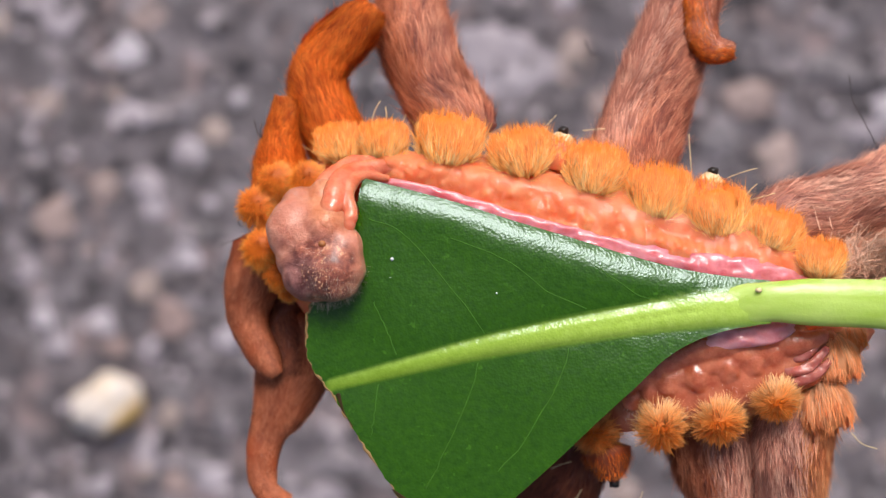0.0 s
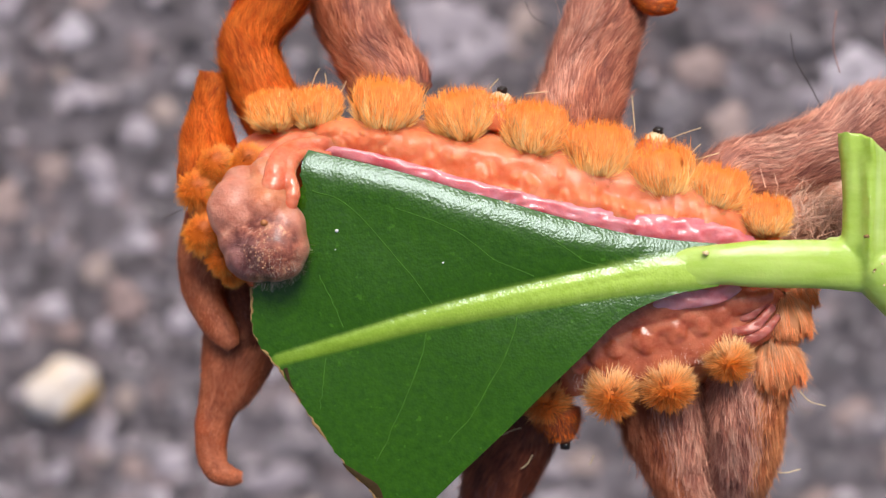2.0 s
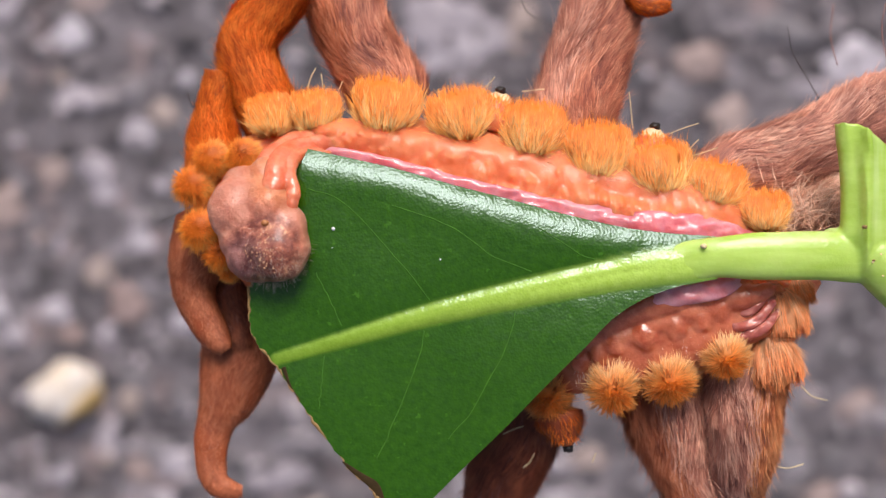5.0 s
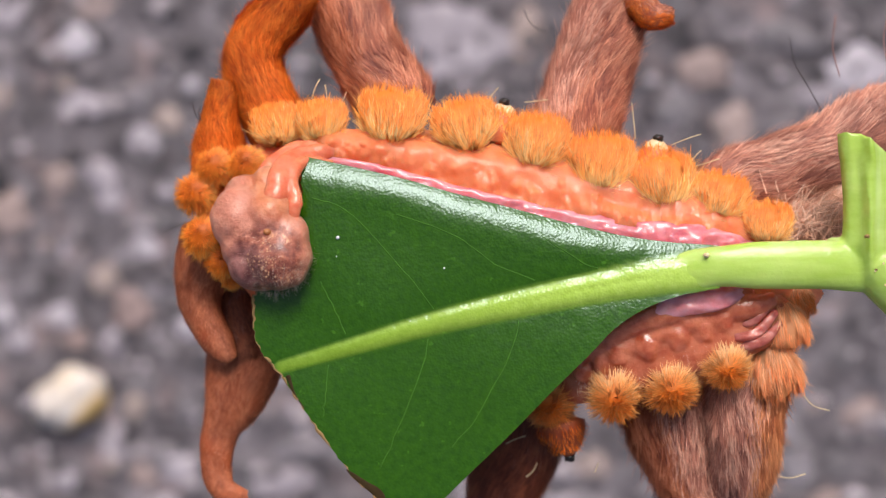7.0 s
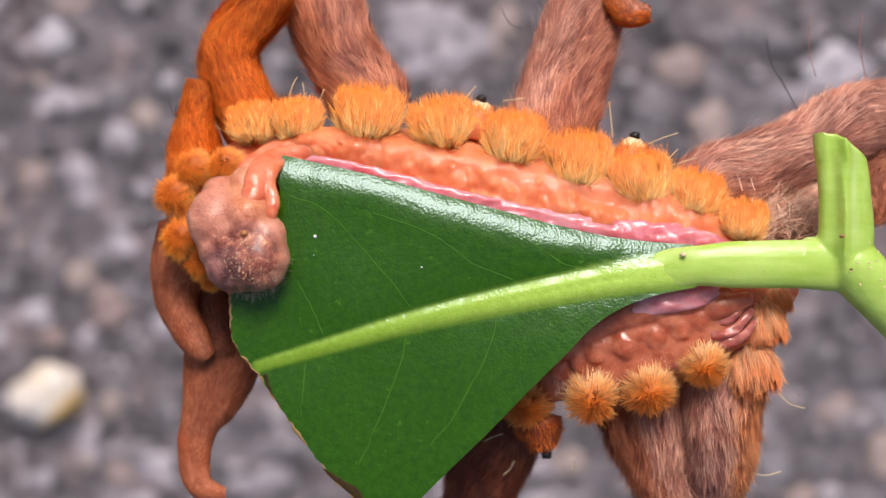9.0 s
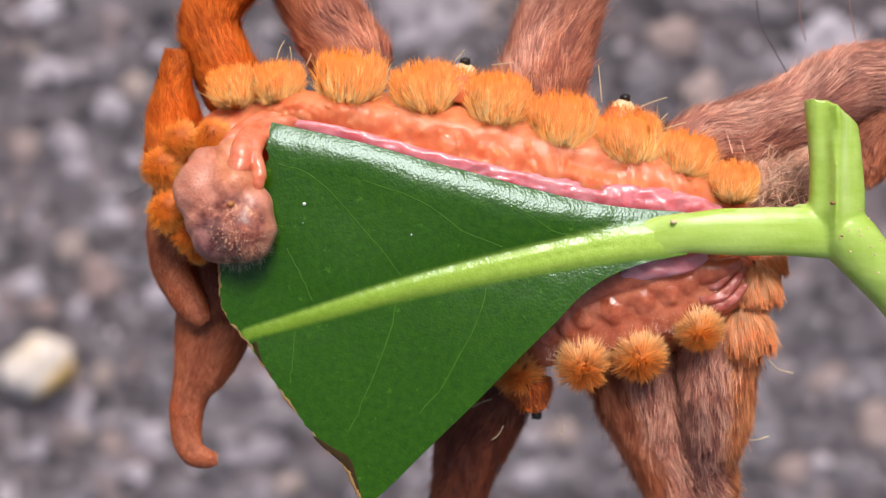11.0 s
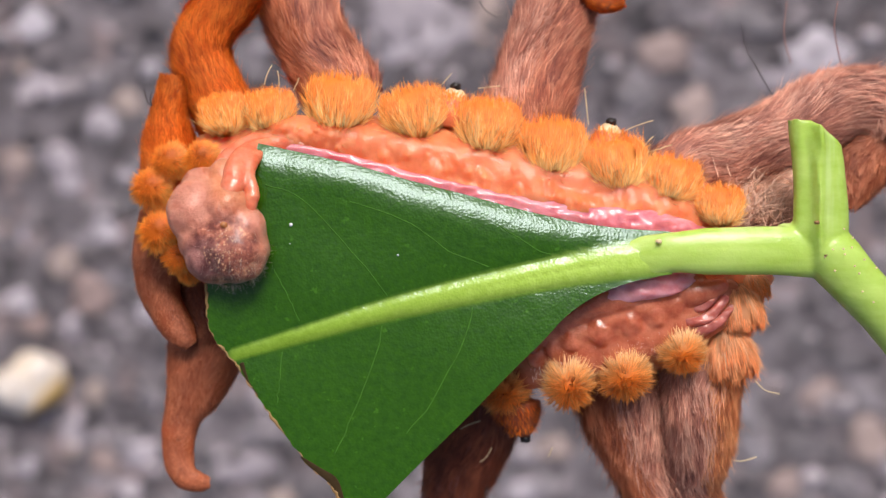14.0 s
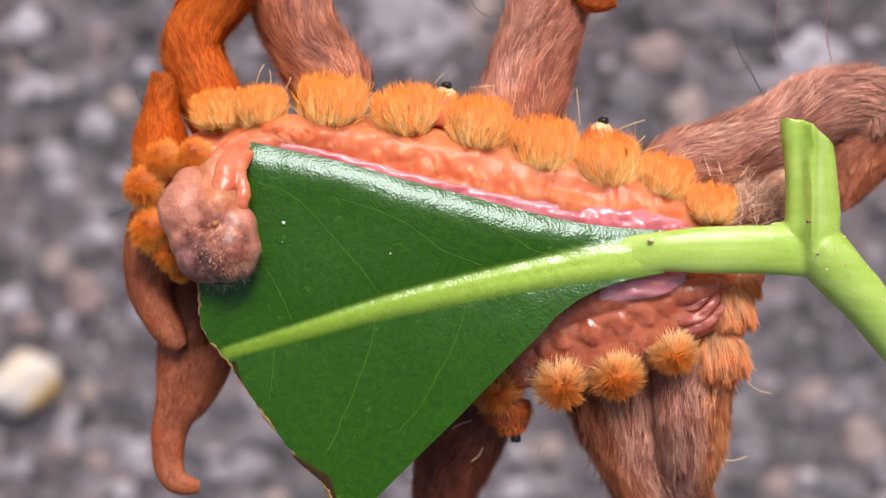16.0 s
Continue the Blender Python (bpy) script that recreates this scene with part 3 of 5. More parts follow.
    def ribbon(name, line, widths, material, lift, flat_ratio, count=60, around=12, wobble=0.0, label=""):
        rows = []
        pts = spline(line, count)
        w = np.interp(np.linspace(0, 1, count), np.linspace(0, 1, len(widths)), widths)
        for (x, y), k in zip(pts, w):
            rows.append((x, y, blade_height(x, y) + lift, k))
        v, f, _ = loft(rows, count, around, flat_ratio, wobble)
        return part(name, mesh_from(name, v, f, material), sprig, label=label)

    veins = (((-5.43, -3.00), (-6.16, -1.43), (-6.76, -0.22)), ((-1.55, -1.79), (-3.00, 0.02), (-5.43, 2.69), (-7.12, 3.42)),
             ((3.78, -0.58), (1.11, 0.39), (-1.07, 1.84), (-3.49, 2.69)), ((-2.04, -2.04), (-2.28, -3.61), (-3.25, -6.28), (-4.17, -8.22)),
             ((1.84, -1.19), (1.60, -2.88), (0.15, -5.79), (-1.07, -7.37)), ((-6.40, -3.37), (-6.52, -4.82), (-6.64, -6.03)), ((6.69, 0.02), (4.75, 0.51), (2.81, 1.72)))
    for line in veins:
        line = spline(line, 14)
        line[1:-1] += rng.normal(0, 0.025, (12, 2))
        line = np.array([p for p in line if rib_tint(p[0], p[1]) < 0.25])
        ribbon("vein", line, (0.034, 0.028, 0.014), VEIN, 0.002, 0.35, 30, 6)
    rows = [(x, y, blade_height(x, y) - 0.03, 0.07 + 0.16 * abs(noise.noise(Vector((i * 0.35, 0, 0))))) for i, (x, y) in enumerate(eaten[2:96])]
    v, f, _ = loft(rows, 190, 8, 1.1, 0.08, 2)
    part("bitten_rim", mesh_from("bitten_rim", v, f, DRY_EDGE), sprig, label="dry brown bitten leaf rim")
    for line, wide in ((((-5.62, -8.35), (-4.95, -8.86), (-4.28, -9.36), (-3.92, -10.05), (-3.66, -10.75)), (0.12, 0.26, 0.34, 0.28, 0.12)), (((-8.19, -4.29), (-7.90, -5.06), (-7.46, -5.69)), (0.14, 0.12, 0.05))):
        ribbon("scorch", line, wide, SCORCH, 0.0, 0.14, 40, 12, 0.10, "blackened scorched patch")
    for x, y, s in ((-6.02, 1.69, 0.055), (-1.40, 0.36, 0.03), (-6.07, 0.87, 0.015)):
        v, f = ball((x, y, blade_height(x, y) + 0.03), (s * 1.5, s * 1.5, s * 1.2), 10, 7)
        part("speck", mesh_from("speck", v, f, WAX), sprig, label="tiny white speck")
    # midrib, stalk, node and twig grow out of one another
    rows = []
    for px, w, sink in ((2.4, 0.9, 0.60), (4.6, 1.25, 0.46), (6.4, 1.50, 0.33), (8.0, 1.72, 0.24), (9.2, 1.95, 0.18)):
        py = float(np.interp(px, RIB[:, 0], RIB[:, 1]))
        rows.append((px, py, blade_height(px, py, False) - sink, w))
    rows += [(10.44, 0.41, 0.00, 1.79), (11.77, 0.46, 0.05, 2.03), (13.22, 0.48, 0.05, 2.11), (14.93, 0.48, 0.00, 2.13), (16.41, 0.39, -0.10, 2.23), (17.17, 0.27, -0.20, 2.04)]
    stalk = loft(rows, 150, 20, 0.5, 0.015, 2)[:2]
    rows = [(16.88, 0.02, -0.20, 1.95), (16.90, 1.00, -0.10, 2.38), (16.89, 2.21, 0.00, 2.37), (16.81, 3.65, 0.10, 2.23), (16.69, 4.86, 0.10, 2.20), (16.60, 5.60, 0.10, 2.20), (16.52, 6.90, 0.10, 2.22)]
    v, f, _ = loft(rows, 60, 24, 0.7, 0.04, 3)
    v = np.array(v)
    lean = (v[:, 0] - 16.8) / 1.1
    v[:, 2] += 0.30 * np.exp(-((lean + 0.18) / 0.16) ** 2) * (v[:, 2] > 0) - 0.18 * np.exp(-((lean + 0.55) / 0.20) ** 2) * (v[:, 2] > 0)
    peak = (15.90, 6.35, 0.00)
    over = v[:, 1] - (peak[1] - (v[:, 0] - peak[0]) * 0.72)
    v[:, 1] -= np.maximum(over, 0)
    v[:, 1] = np.minimum(v[:, 1], 6.12)
    stub = (v, f)
    rows = [(16.23, 1.19, -0.30, 1.46), (17.14, 0.51, -0.10, 2.38), (18.11, -0.58, -0.10, 2.33), (19.40, -1.93, -0.30, 2.19), (22.12, -4.91, -1.00, 2.12)]
    fork = loft(rows, 50, 24, 0.8, 0.05, 6)[:2]
    bud = ball((15.56, 1.34, -0.35), (0.6, 0.34, 0.40), 16, 10, 3, 0.3)
    v, f = joined([stalk, stub, fork, bud])
    ob = part("stalk", mesh_from("stalk", v, f, STEM), sprig, label="light green midrib, leaf stalk and forked cut twig")
    melted(ob, 0.09, 6)
    rows = [(21.30, -4.01, -0.80, 2.07), (26.29, -9.02, -2.00, 2.11), (44.0, -24.0, -3.5, 2.1), (70.0, -40.0, -14.0, 2.2), (92.0, -52.0, -48.0, 2.4), (98.0, -55.0, -119.6, 2.8)]
    v, f, _ = loft(rows, 90, 20, 0.85, 0.05, 6)
    part("twig", mesh_from("twig", v, f, STEM), sprig, label="light green twig bending to the ground")
    for x, y, s in ((16.38, 1.67, 0.09), (16.75, 0.27, 0.05)):
        v, f = ball((x, y, 1.15), (s * 1.4, s, 0.08), 9, 6, 5, 0.5)
        part("scar", mesh_from("scar", v, f, DRY_EDGE), sprig)
    pimples = []
    for i in range(16):
        u, w = rng.uniform(0, 1), rng.uniform(-0.8, 0.8)
        x, y = (np.array((17.11, 0.99)) * (1 - u) + np.array((19.53, -1.91)) * u) + np.array((0.75, 0.65)) * w
        pimples.append(ball((x, y, 1.06 - w * w * 0.45), (0.05, 0.05, 0.025), 8, 5))
    v, f = joined(pimples)
    part("lenticel", mesh_from("lenticel", v, f, CREAM), sprig)
    v, f = ball((9.81, 0.89, 0.42), (0.14, 0.11, 0.10), 10, 7, 9, 0.3)
    part("lenticel", mesh_from("lenticel", v, f, CREAM), sprig)
    return sprig


build_sprig()

# ---- the caterpillar ----
ROOT = np.array((3.02, 0.29, -4.00))
caterpillar = tagged(new("caterpillar"), "orange furry slug caterpillar clinging under a leaf with curled brown arms", "caterpillar")
caterpillar.location = (ROOT[0] * MM, ROOT[1] * MM, TOP + ROOT[2] * MM)


def grown(name, verts, faces, material, origin, label="", uv=None, normals=None):
    """A part of the caterpillar; numbers in the sprig's space."""
    o = np.array(origin, dtype=float)
    return part(name, mesh_from(name, np.asarray(verts) - o, faces, material, uv, normals), caterpillar, o - ROOT, label)


def child(name, verts, faces, material, parent, origin, label="", uv=None, normals=None):
    return part(name, mesh_from(name, np.asarray(verts) - np.array(origin), faces, material, uv, normals), parent, (0, 0, 0), label)


def build_body():
    rng = np.random.default_rng(11)
    rows = [(-11.87, 2.87, -3.60, 4.40), (-9.70, 2.72, -3.80, 7.78), (-5.83, 2.16, -4.00, 9.42), (-1.67, 1.47, -4.30, 10.57), (2.52, 0.66, -4.50, 11.66), (6.72, -0.03, -4.50, 11.66), (10.36, -0.42, -4.30, 10.36), (12.91, -0.76, -4.00, 7.81), (14.58, -0.75, -3.90, 4.42)]
    v, f, _ = loft(rows, 420, 240, 0.64, 0.25, 1)
    spots = []
    for line, much in (([(-8.15, 5.90, -1.20), (-5.53, 5.78, -1.00), (-2.57, 5.26, -1.00), (0.39, 4.51, -0.90), (3.35, 3.72, -0.90), (6.31, 3.03, -0.90), (9.02, 2.49, -0.90), (11.60, 1.90, -0.90)], 38),
                       ([(-7.53, 5.60, -1.20), (-4.54, 5.41, -1.00), (-1.58, 4.71, -1.00), (1.38, 3.92, -0.90), (4.34, 3.18, -0.90), (7.29, 2.59, -0.90), (10.25, 2.04, -0.90)], 14)):
        for p in spline(line, much):
            if rng.uniform() < 0.3:
                continue
            spots.append((p[:2] + rng.normal(0, 0.16, 2), rng.uniform(0.24, 0.36), rng.uniform(0.16, 0.30)))
    row = spline([(-7.42, 5.55), (-5.91, 5.55), (-4.46, 5.33), (-0.58, 4.46), (2.81, 3.66), (5.72, 2.93), (8.14, 2.37), (10.69, 1.87)], 30)
    for p in row:
        for much in (1.0, 0.65):
            spots.append((p + rng.normal(0, 0.07, 2) + (0 if much == 1.0 else rng.normal(0, 0.30, 2)), much * rng.uniform(0.15, 0.25), much * rng.uniform(0.18, 0.30)))
    for p in np.vstack([row + (0.0, off) for off in (0.35, 0.05, -0.25)]):
        spots.append((p + rng.normal(0, 0.14, 2), rng.uniform(0.09, 0.16), rng.uniform(0.08, 0.20)))
    top = v[:, 2] > -3.6
    # a shelf along the brushes, so that the skin meets their feet
    shelf = spline([(-8.34, 5.96), (-4.46, 5.84), (0.39, 4.87), (5.23, 3.66), (8.87, 2.81), (12.02, 1.82)], 60)
    gap = v[:, 1] - np.interp(v[:, 0], shelf[:, 0], shelf[:, 1])
    v[:, 2] += np.where(top, np.exp(-(gap / 1.1) ** 2) * np.maximum(-1.35 - v[:, 2], 0) * np.clip((v[:, 0] + 8.5) / 1.5, 0, 1) * np.clip((12.0 - v[:, 0]) / 1.5, 0, 1), 0)
    rise = np.zeros(len(v))
    for c, r, h in spots:
        d2 = ((v[:, :2] - c) ** 2).sum(1)
        rise = np.maximum(rise, h * np.exp(-d2 / (2 * r * r)))
    fine = np.array([noise.noise(Vector((p[0] * 2.2, p[1] * 2.2, 2))) * 0.03 for p in v])
    v[:, 2] += np.where(top, rise + fine, 0)
    axis_y = np.interp(v[:, 0], [r[0] for r in rows], [r[1] for r in rows])
    v[:, 2] -= 0.10 * np.maximum(axis_y - v[:, 1] - 1.0, 0)
    grown("body", v, f, BELLY, ROOT, "wet orange blistered belly")
    # two dark brown balls fill the gap between the lower arms
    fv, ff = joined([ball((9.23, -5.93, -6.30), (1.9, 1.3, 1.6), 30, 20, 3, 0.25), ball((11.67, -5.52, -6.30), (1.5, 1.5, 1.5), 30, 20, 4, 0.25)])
    grown("flank", fv, ff, FLANK_FILL, ROOT, "dark brown flank fill between the arms")
    # the wet reddish lower flank: blisters and creases grown into one skin
    pieces = [loft([(2.77, -5.46, -4.20, 1.57), (5.08, -4.32, -2.30, 2.53), (7.40, -3.27, -1.70, 3.25), (9.88, -2.47, -1.60, 3.24), (12.13, -1.97, -1.60, 2.74), (13.70, -1.48, -1.90, 1.76)], 60, 24, 0.34, 0.06, 5)[:2],
              loft([(4.40, -3.78, -1.75, 0.60), (5.86, -2.58, -1.35, 0.99), (7.31, -1.73, -1.05, 1.24), (9.15, -1.18, -0.95, 1.33), (10.63, -0.94, -0.95, 1.23), (12.04, -0.72, -1.20, 0.74)], 60, 16, 0.5, 0.12, 8)[:2],
              loft([(5.39, -3.72, -1.60, 0.50), (7.56, -2.65, -1.25, 0.89), (9.31, -2.08, -1.15, 0.99), (11.14, -1.66, -1.15, 0.74)], 50, 16, 0.6, 0.15, 6)[:2],
              loft([(10.69, -1.76, -1.25, 0.55), (11.80, -1.26, -1.00, 1.09), (13.03, -0.92, -1.20, 0.69)], 40, 16, 0.55, 0.12, 7)[:2]]
    lumps = []
    for x, y, z, r in ((4.70, -4.20, -1.95, 0.52), (5.55, -3.72, -1.62, 0.58), (6.30, -3.38, -1.40, 0.62), (7.50, -3.02, -1.22, 0.74), (8.85, -2.60, -1.15, 0.66), (9.95, -2.30, -1.12, 0.62), (10.80, -1.95, -1.15, 0.55),
                       (6.85, -3.95, -1.72, 0.50), (8.20, -3.60, -1.62, 0.55), (9.50, -3.20, -1.55, 0.55), (11.61, -2.96, -1.50, 0.60)):
        lumps.append(ball((x, y, z - 0.04), (r * 0.84, r * 1.0, r * 0.54), 24, 16, x, 0.15))
    fv, ff = joined(pieces + lumps)
    melted(grown("lower_flank", fv, ff, FLANK, ROOT, "wet reddish brown blistered lower flank"), 0.06, 9)
    # the pink creeping sole and its folds
    for rows, flat, skin in (([(-7.80, 5.39, -1.35, 0.40), (-4.55, 4.80, -1.15, 0.54), (-0.59, 3.68, -1.10, 0.69), (2.87, 2.77, -1.10, 0.84), (5.84, 2.15, -1.10, 1.09), (8.31, 1.76, -1.10, 1.38), (10.30, 1.56, -1.15, 1.29), (12.23, 1.32, -1.50, 0.60)], 0.55, SOLE),
                       ([(6.09, -2.35, -1.15, 0.25), (7.41, -1.63, -0.88, 0.79), (9.11, -1.11, -0.72, 1.08), (10.58, -0.86, -0.72, 1.08), (11.65, -0.67, -1.00, 0.39)], 0.42, CREASE),
                       ([(11.03, -2.41, -1.35, 0.25), (11.47, -2.60, -1.10, 0.42), (12.24, -2.39, -1.00, 0.47), (13.06, -1.53, -1.10, 0.35)], 0.70, RED_CREASE),
                       ([(11.32, -2.11, -1.30, 0.25), (12.06, -1.90, -1.05, 0.40), (12.76, -1.26, -1.10, 0.30)], 0.70, RED_CREASE),
                       ([(11.24, -2.86, -1.40, 0.25), (11.83, -2.99, -1.15, 0.45), (12.65, -2.64, -1.05, 0.44), (13.33, -1.91, -1.20, 0.30)], 0.70, RED_CREASE)):
        v, f, _ = loft(rows, 170, 26, flat, 0.0)
        for i, p in enumerate(v):
            wave = noise.noise(Vector((p[0] * 1.1, p[1] * 4.0, 3))) * (0.03 + 0.010 * max(p[0] + 8, 0)) + noise.noise(Vector((p[0] * 1.9, p[1] * 3, 8))) * (0.03 + 0.008 * max(p[0] + 8, 0))
            v[i] += np.array((0, 0.4, 1)) * wave * (1.0 if skin == SOLE else 0.45)
        grown("sole_fold", v, f, skin, ROOT, "glossy pink fold of the creeping sole")


build_body()


def build_head():
    at = np.array((-9.27, 1.96, 0.20))
    rng = np.random.default_rng(21)
    lobes = (((-10.12, 2.85, 0.35), (1.30, 1.42, 1.15)), ((-10.00, 3.85, -0.15), (0.95, 0.95, 0.85)), ((-8.42, 1.20, 0.75), (1.48, 1.48, 1.30)), ((-9.35, 0.85, 0.45), (1.30, 1.15, 1.12)), ((-9.90, 1.60, 0.35), (1.05, 1.20, 1.05)),
             ((-8.75, 2.90, 0.75), (1.05, 1.25, 1.00)), ((-8.95, 4.20, 0.10), (0.85, 1.00, 0.75)), ((-7.85, 2.05, 0.80), (0.80, 1.00, 0.95)), ((-9.35, 2.00, 0.45), (1.30, 1.45, 1.12)), ((-9.20, 3.40, 0.40), (1.15, 1.00, 0.85)), ((-8.70, 2.15, 0.85), (1.10, 1.05, 0.92)))
    v, f = joined([ball(c, r, 40, 26, k, 0.10) for k, (c, r) in enumerate(lobes)])
    head = melted(grown("head", v, f, HEAD_SKIN, at, "pinkish mauve downy head, wrinkled below"), 0.06, 55)
    pieces = []
    for k, rows in enumerate(([(-8.66, 2.45, 1.00, 0.50), (-8.62, 3.25, 1.25, 0.80), (-8.50, 4.15, 0.95, 1.00), (-8.35, 4.95, 0.35, 0.90), (-7.85, 5.55, -0.50, 0.78), (-6.95, 5.85, -1.15, 0.72), (-5.60, 5.78, -1.60, 0.60), (-4.13, 5.51, -2.10, 0.40)],
                              [(-7.90, 2.10, 0.90, 0.45), (-7.74, 2.90, 1.10, 0.66), (-7.66, 3.60, 1.00, 0.66), (-7.86, 4.35, 0.70, 0.62), (-7.80, 4.95, 0.20, 0.58), (-7.30, 5.38, -0.50, 0.46), (-6.29, 5.35, -1.10, 0.30)],
                              [(-9.60, 3.90, 0.35, 0.80), (-9.10, 4.80, 0.05, 0.85), (-8.55, 5.45, -0.50, 0.85), (-7.90, 5.92, -1.10, 0.80), (-6.84, 6.10, -1.60, 0.70), (-5.15, 5.98, -2.20, 0.50)])):
        v, f, (path, t, side, up, half) = loft(rows, 120, 20, 0.75, 0.10, k + 3)
        for i in range(120):
            ring = slice(i * 20, (i + 1) * 20)
            pinch = 1 + 0.14 * noise.noise(Vector((i * 0.13, k * 5.0, 0))) + 0.05 * noise.noise(Vector((i * 0.4, k * 5.0, 3)))
            v[ring] = path[i] + (v[ring] - path[i]) * pinch
        pieces.append((v, f))
    v, f = joined(pieces)
    melted(child("neck", v, f, FOLD, head, at, "wet orange red folded neck"), 0.05, 10)
    v, f = ball((-8.74, 2.22, 1.76), (0.17, 0.14, 0.14), 12, 9)
    child("eye_spot", v, f, EYE, head, at, "small raised brown spot")
    # short pale hairs over the face and round its rim
    face = np.array((-8.55, 1.10, 0.70))
    n = 800
    d = unit(rng.normal(0, 1, (n, 3)) + np.array((0.35, -0.35, 0.35)))
    base = face + d * np.array((1.50, 1.46, 1.28))
    way = unit(d * 0.5 + np.array((0.1, -0.5, 0.0)) + rng.normal(0, 0.4, (n, 3)))
    v, f, u, nor = strands(base, way, rng.uniform(0.14, 0.45, n), 0.011, rng.normal(0, 0.15, (n, 3)), d)
    child("down", v, f, HEAD_DOWN, head, at, "fine pale down", u, nor)
    beads = []
    for x, y in np.column_stack([rng.normal(-8.55, 0.55, 90), rng.normal(1.10, 0.42, 90)]):
        q = (np.array((x, y)) - face[:2]) / np.array((1.5, 1.48))
        if q @ q > 0.75:
            continue
        z = face[2] + 1.30 * math.sqrt(1 - q @ q) + 0.02
        beads.append(ball((x, y, z), (rng.uniform(0.02, 0.055), rng.uniform(0.02, 0.05), 0.05), 8, 6, x, 0.3))
    v, f = joined(beads)
    child("mouthpart", v, f, AMBER, head, at, "small wet amber mouthparts")
    return head


head = build_head()


def build_tuft(spot, radius, pole, material, locks=260, seed=0, thin=0.044, tall=0.86, flare=0.30, warmth=0.0):
    """A brush of stiff hairs, full as a tulip: they leave the foot, run up round a dense heart and end in a ragged crown. Pale at the foot, orange at the crown."""
    rng = np.random.default_rng(seed)
    pole = unit(np.array(pole, dtype=float))
    centre = np.array(spot, dtype=float)
    side = unit(np.cross(pole, np.array((0.0, 0.0, 1.0))))
    over = np.cross(pole, side)
    a, b = radius * tall, radius * 0.97
    per = 12
    n = locks * per
    phi = np.repeat(rng.uniform(0, 2 * math.pi, locks), per)
    first = np.repeat(rng.uniform(0.05, 1.75, locks), per)
    crown = np.repeat(rng.uniform(0, 1, locks) < 0.42, per)
    depth = np.repeat(np.where(crown[::per], np.sqrt(rng.uniform(0, 0.9, locks)), rng.uniform(0.93, 1.02, locks)), per)
    first = np.where(crown, 1.35, first) + rng.normal(0, 0.09, n)
    phi2 = phi + rng.normal(0, 0.14, n)
    span = rng.uniform(0.75, 1.15, n) * np.repeat(rng.uniform(0.85, 1.1, locks), per)

    def at(theta, turn, out):
        ray = side * np.cos(turn)[:, None] + over * np.sin(turn)[:, None]
        wide = 0.90 - 0.14 * np.cos(theta)
        return centre - pole * (a * out * np.cos(theta))[:, None] + ray * (b * wide * out * depth * np.sin(theta))[:, None], ray

    last = np.minimum(first + span, 2.45)
    base, ray = at(first, phi2, np.full(n, 0.94))
    mid, _ = at((first + last) / 2, phi2 * 0.6 + phi * 0.4, np.full(n, 1.0))
    tip, _ = at(last, phi2 * 0.25 + phi * 0.75, 1.02 + flare * rng.uniform(-0.2, 1.0, n))
    tall_tip = base + pole * (a * rng.uniform(0.85, 1.15, n) * np.repeat(rng.uniform(0.85, 1.30, locks), per) * (1 - 0.28 * depth ** 2))[:, None] + ray * (0.22 * b * depth)[:, None]
    mid = np.where(crown[:, None], (base + tall_tip) / 2 + ray * (0.05 * b), mid)
    tall_tip = tall_tip * 0.5 + np.repeat(tall_tip.reshape(locks, per, 3).mean(1), per, 0) * 0.5
    tip = np.where(crown[:, None], tall_tip, tip) + rng.normal(0, 0.03, (n, 3)) * radius
    loose = rng.uniform(0, 1, n) < 0.09
    tip = tip + np.where(loose[:, None], ray * 0.22 * radius + rng.normal(0, 0.10, (n, 3)) * radius, 0)
    way = (mid - base) * 4 - (tip - base)
    curl = (tip - base) - way
    normal = unit(np.array((0.0, 0.1, 0.9)) + ray * 0.6)
    v, f, u, nor = strands(base, way, 1.0, thin * rng.uniform(0.6, 1.25, n), curl, normal)

    def tone(points):
        h = ((points - centre) @ pole) / a * 0.5 + 0.5
        return np.clip(0.04 + warmth + 0.92 * np.clip(h, 0, 1.1) ** 1.15, 0, 1)

    u = np.clip(tone(v) + np.repeat(np.repeat(rng.normal(0, 0.20, locks), per) + rng.normal(0, 0.10, n) - np.where(loose, 0.3, 0), 10), 0, 1)
    nor = unit(nor * 0.30 + np.array((0, 0.45, 0.8)))
    core_v, core_f = ball((0, 0, 0), (1, 1, 1), 28, 18, seed, 0.08)
    away = core_v.copy()
    core_v = centre + 0.90 * (side * (core_v[:, :1] * b * 0.90) + over * (core_v[:, 1:2] * b * 0.90) + pole * (core_v[:, 2:] * a * 0.94))
    spread = side * away[:, :1] + over * away[:, 1:2] + pole * away[:, 2:]
    faces = f.tolist() + [[int(i) + len(v) for i in q] for q in core_f]
    return grown("tuft", np.vstack([v, core_v]), faces, material, spot, uv=np.concatenate([u, tone(core_v) * 0.9]), normals=np.vstack([nor, unit(spread * 0.35 + np.array((0, 0.4, 0.8)))]))


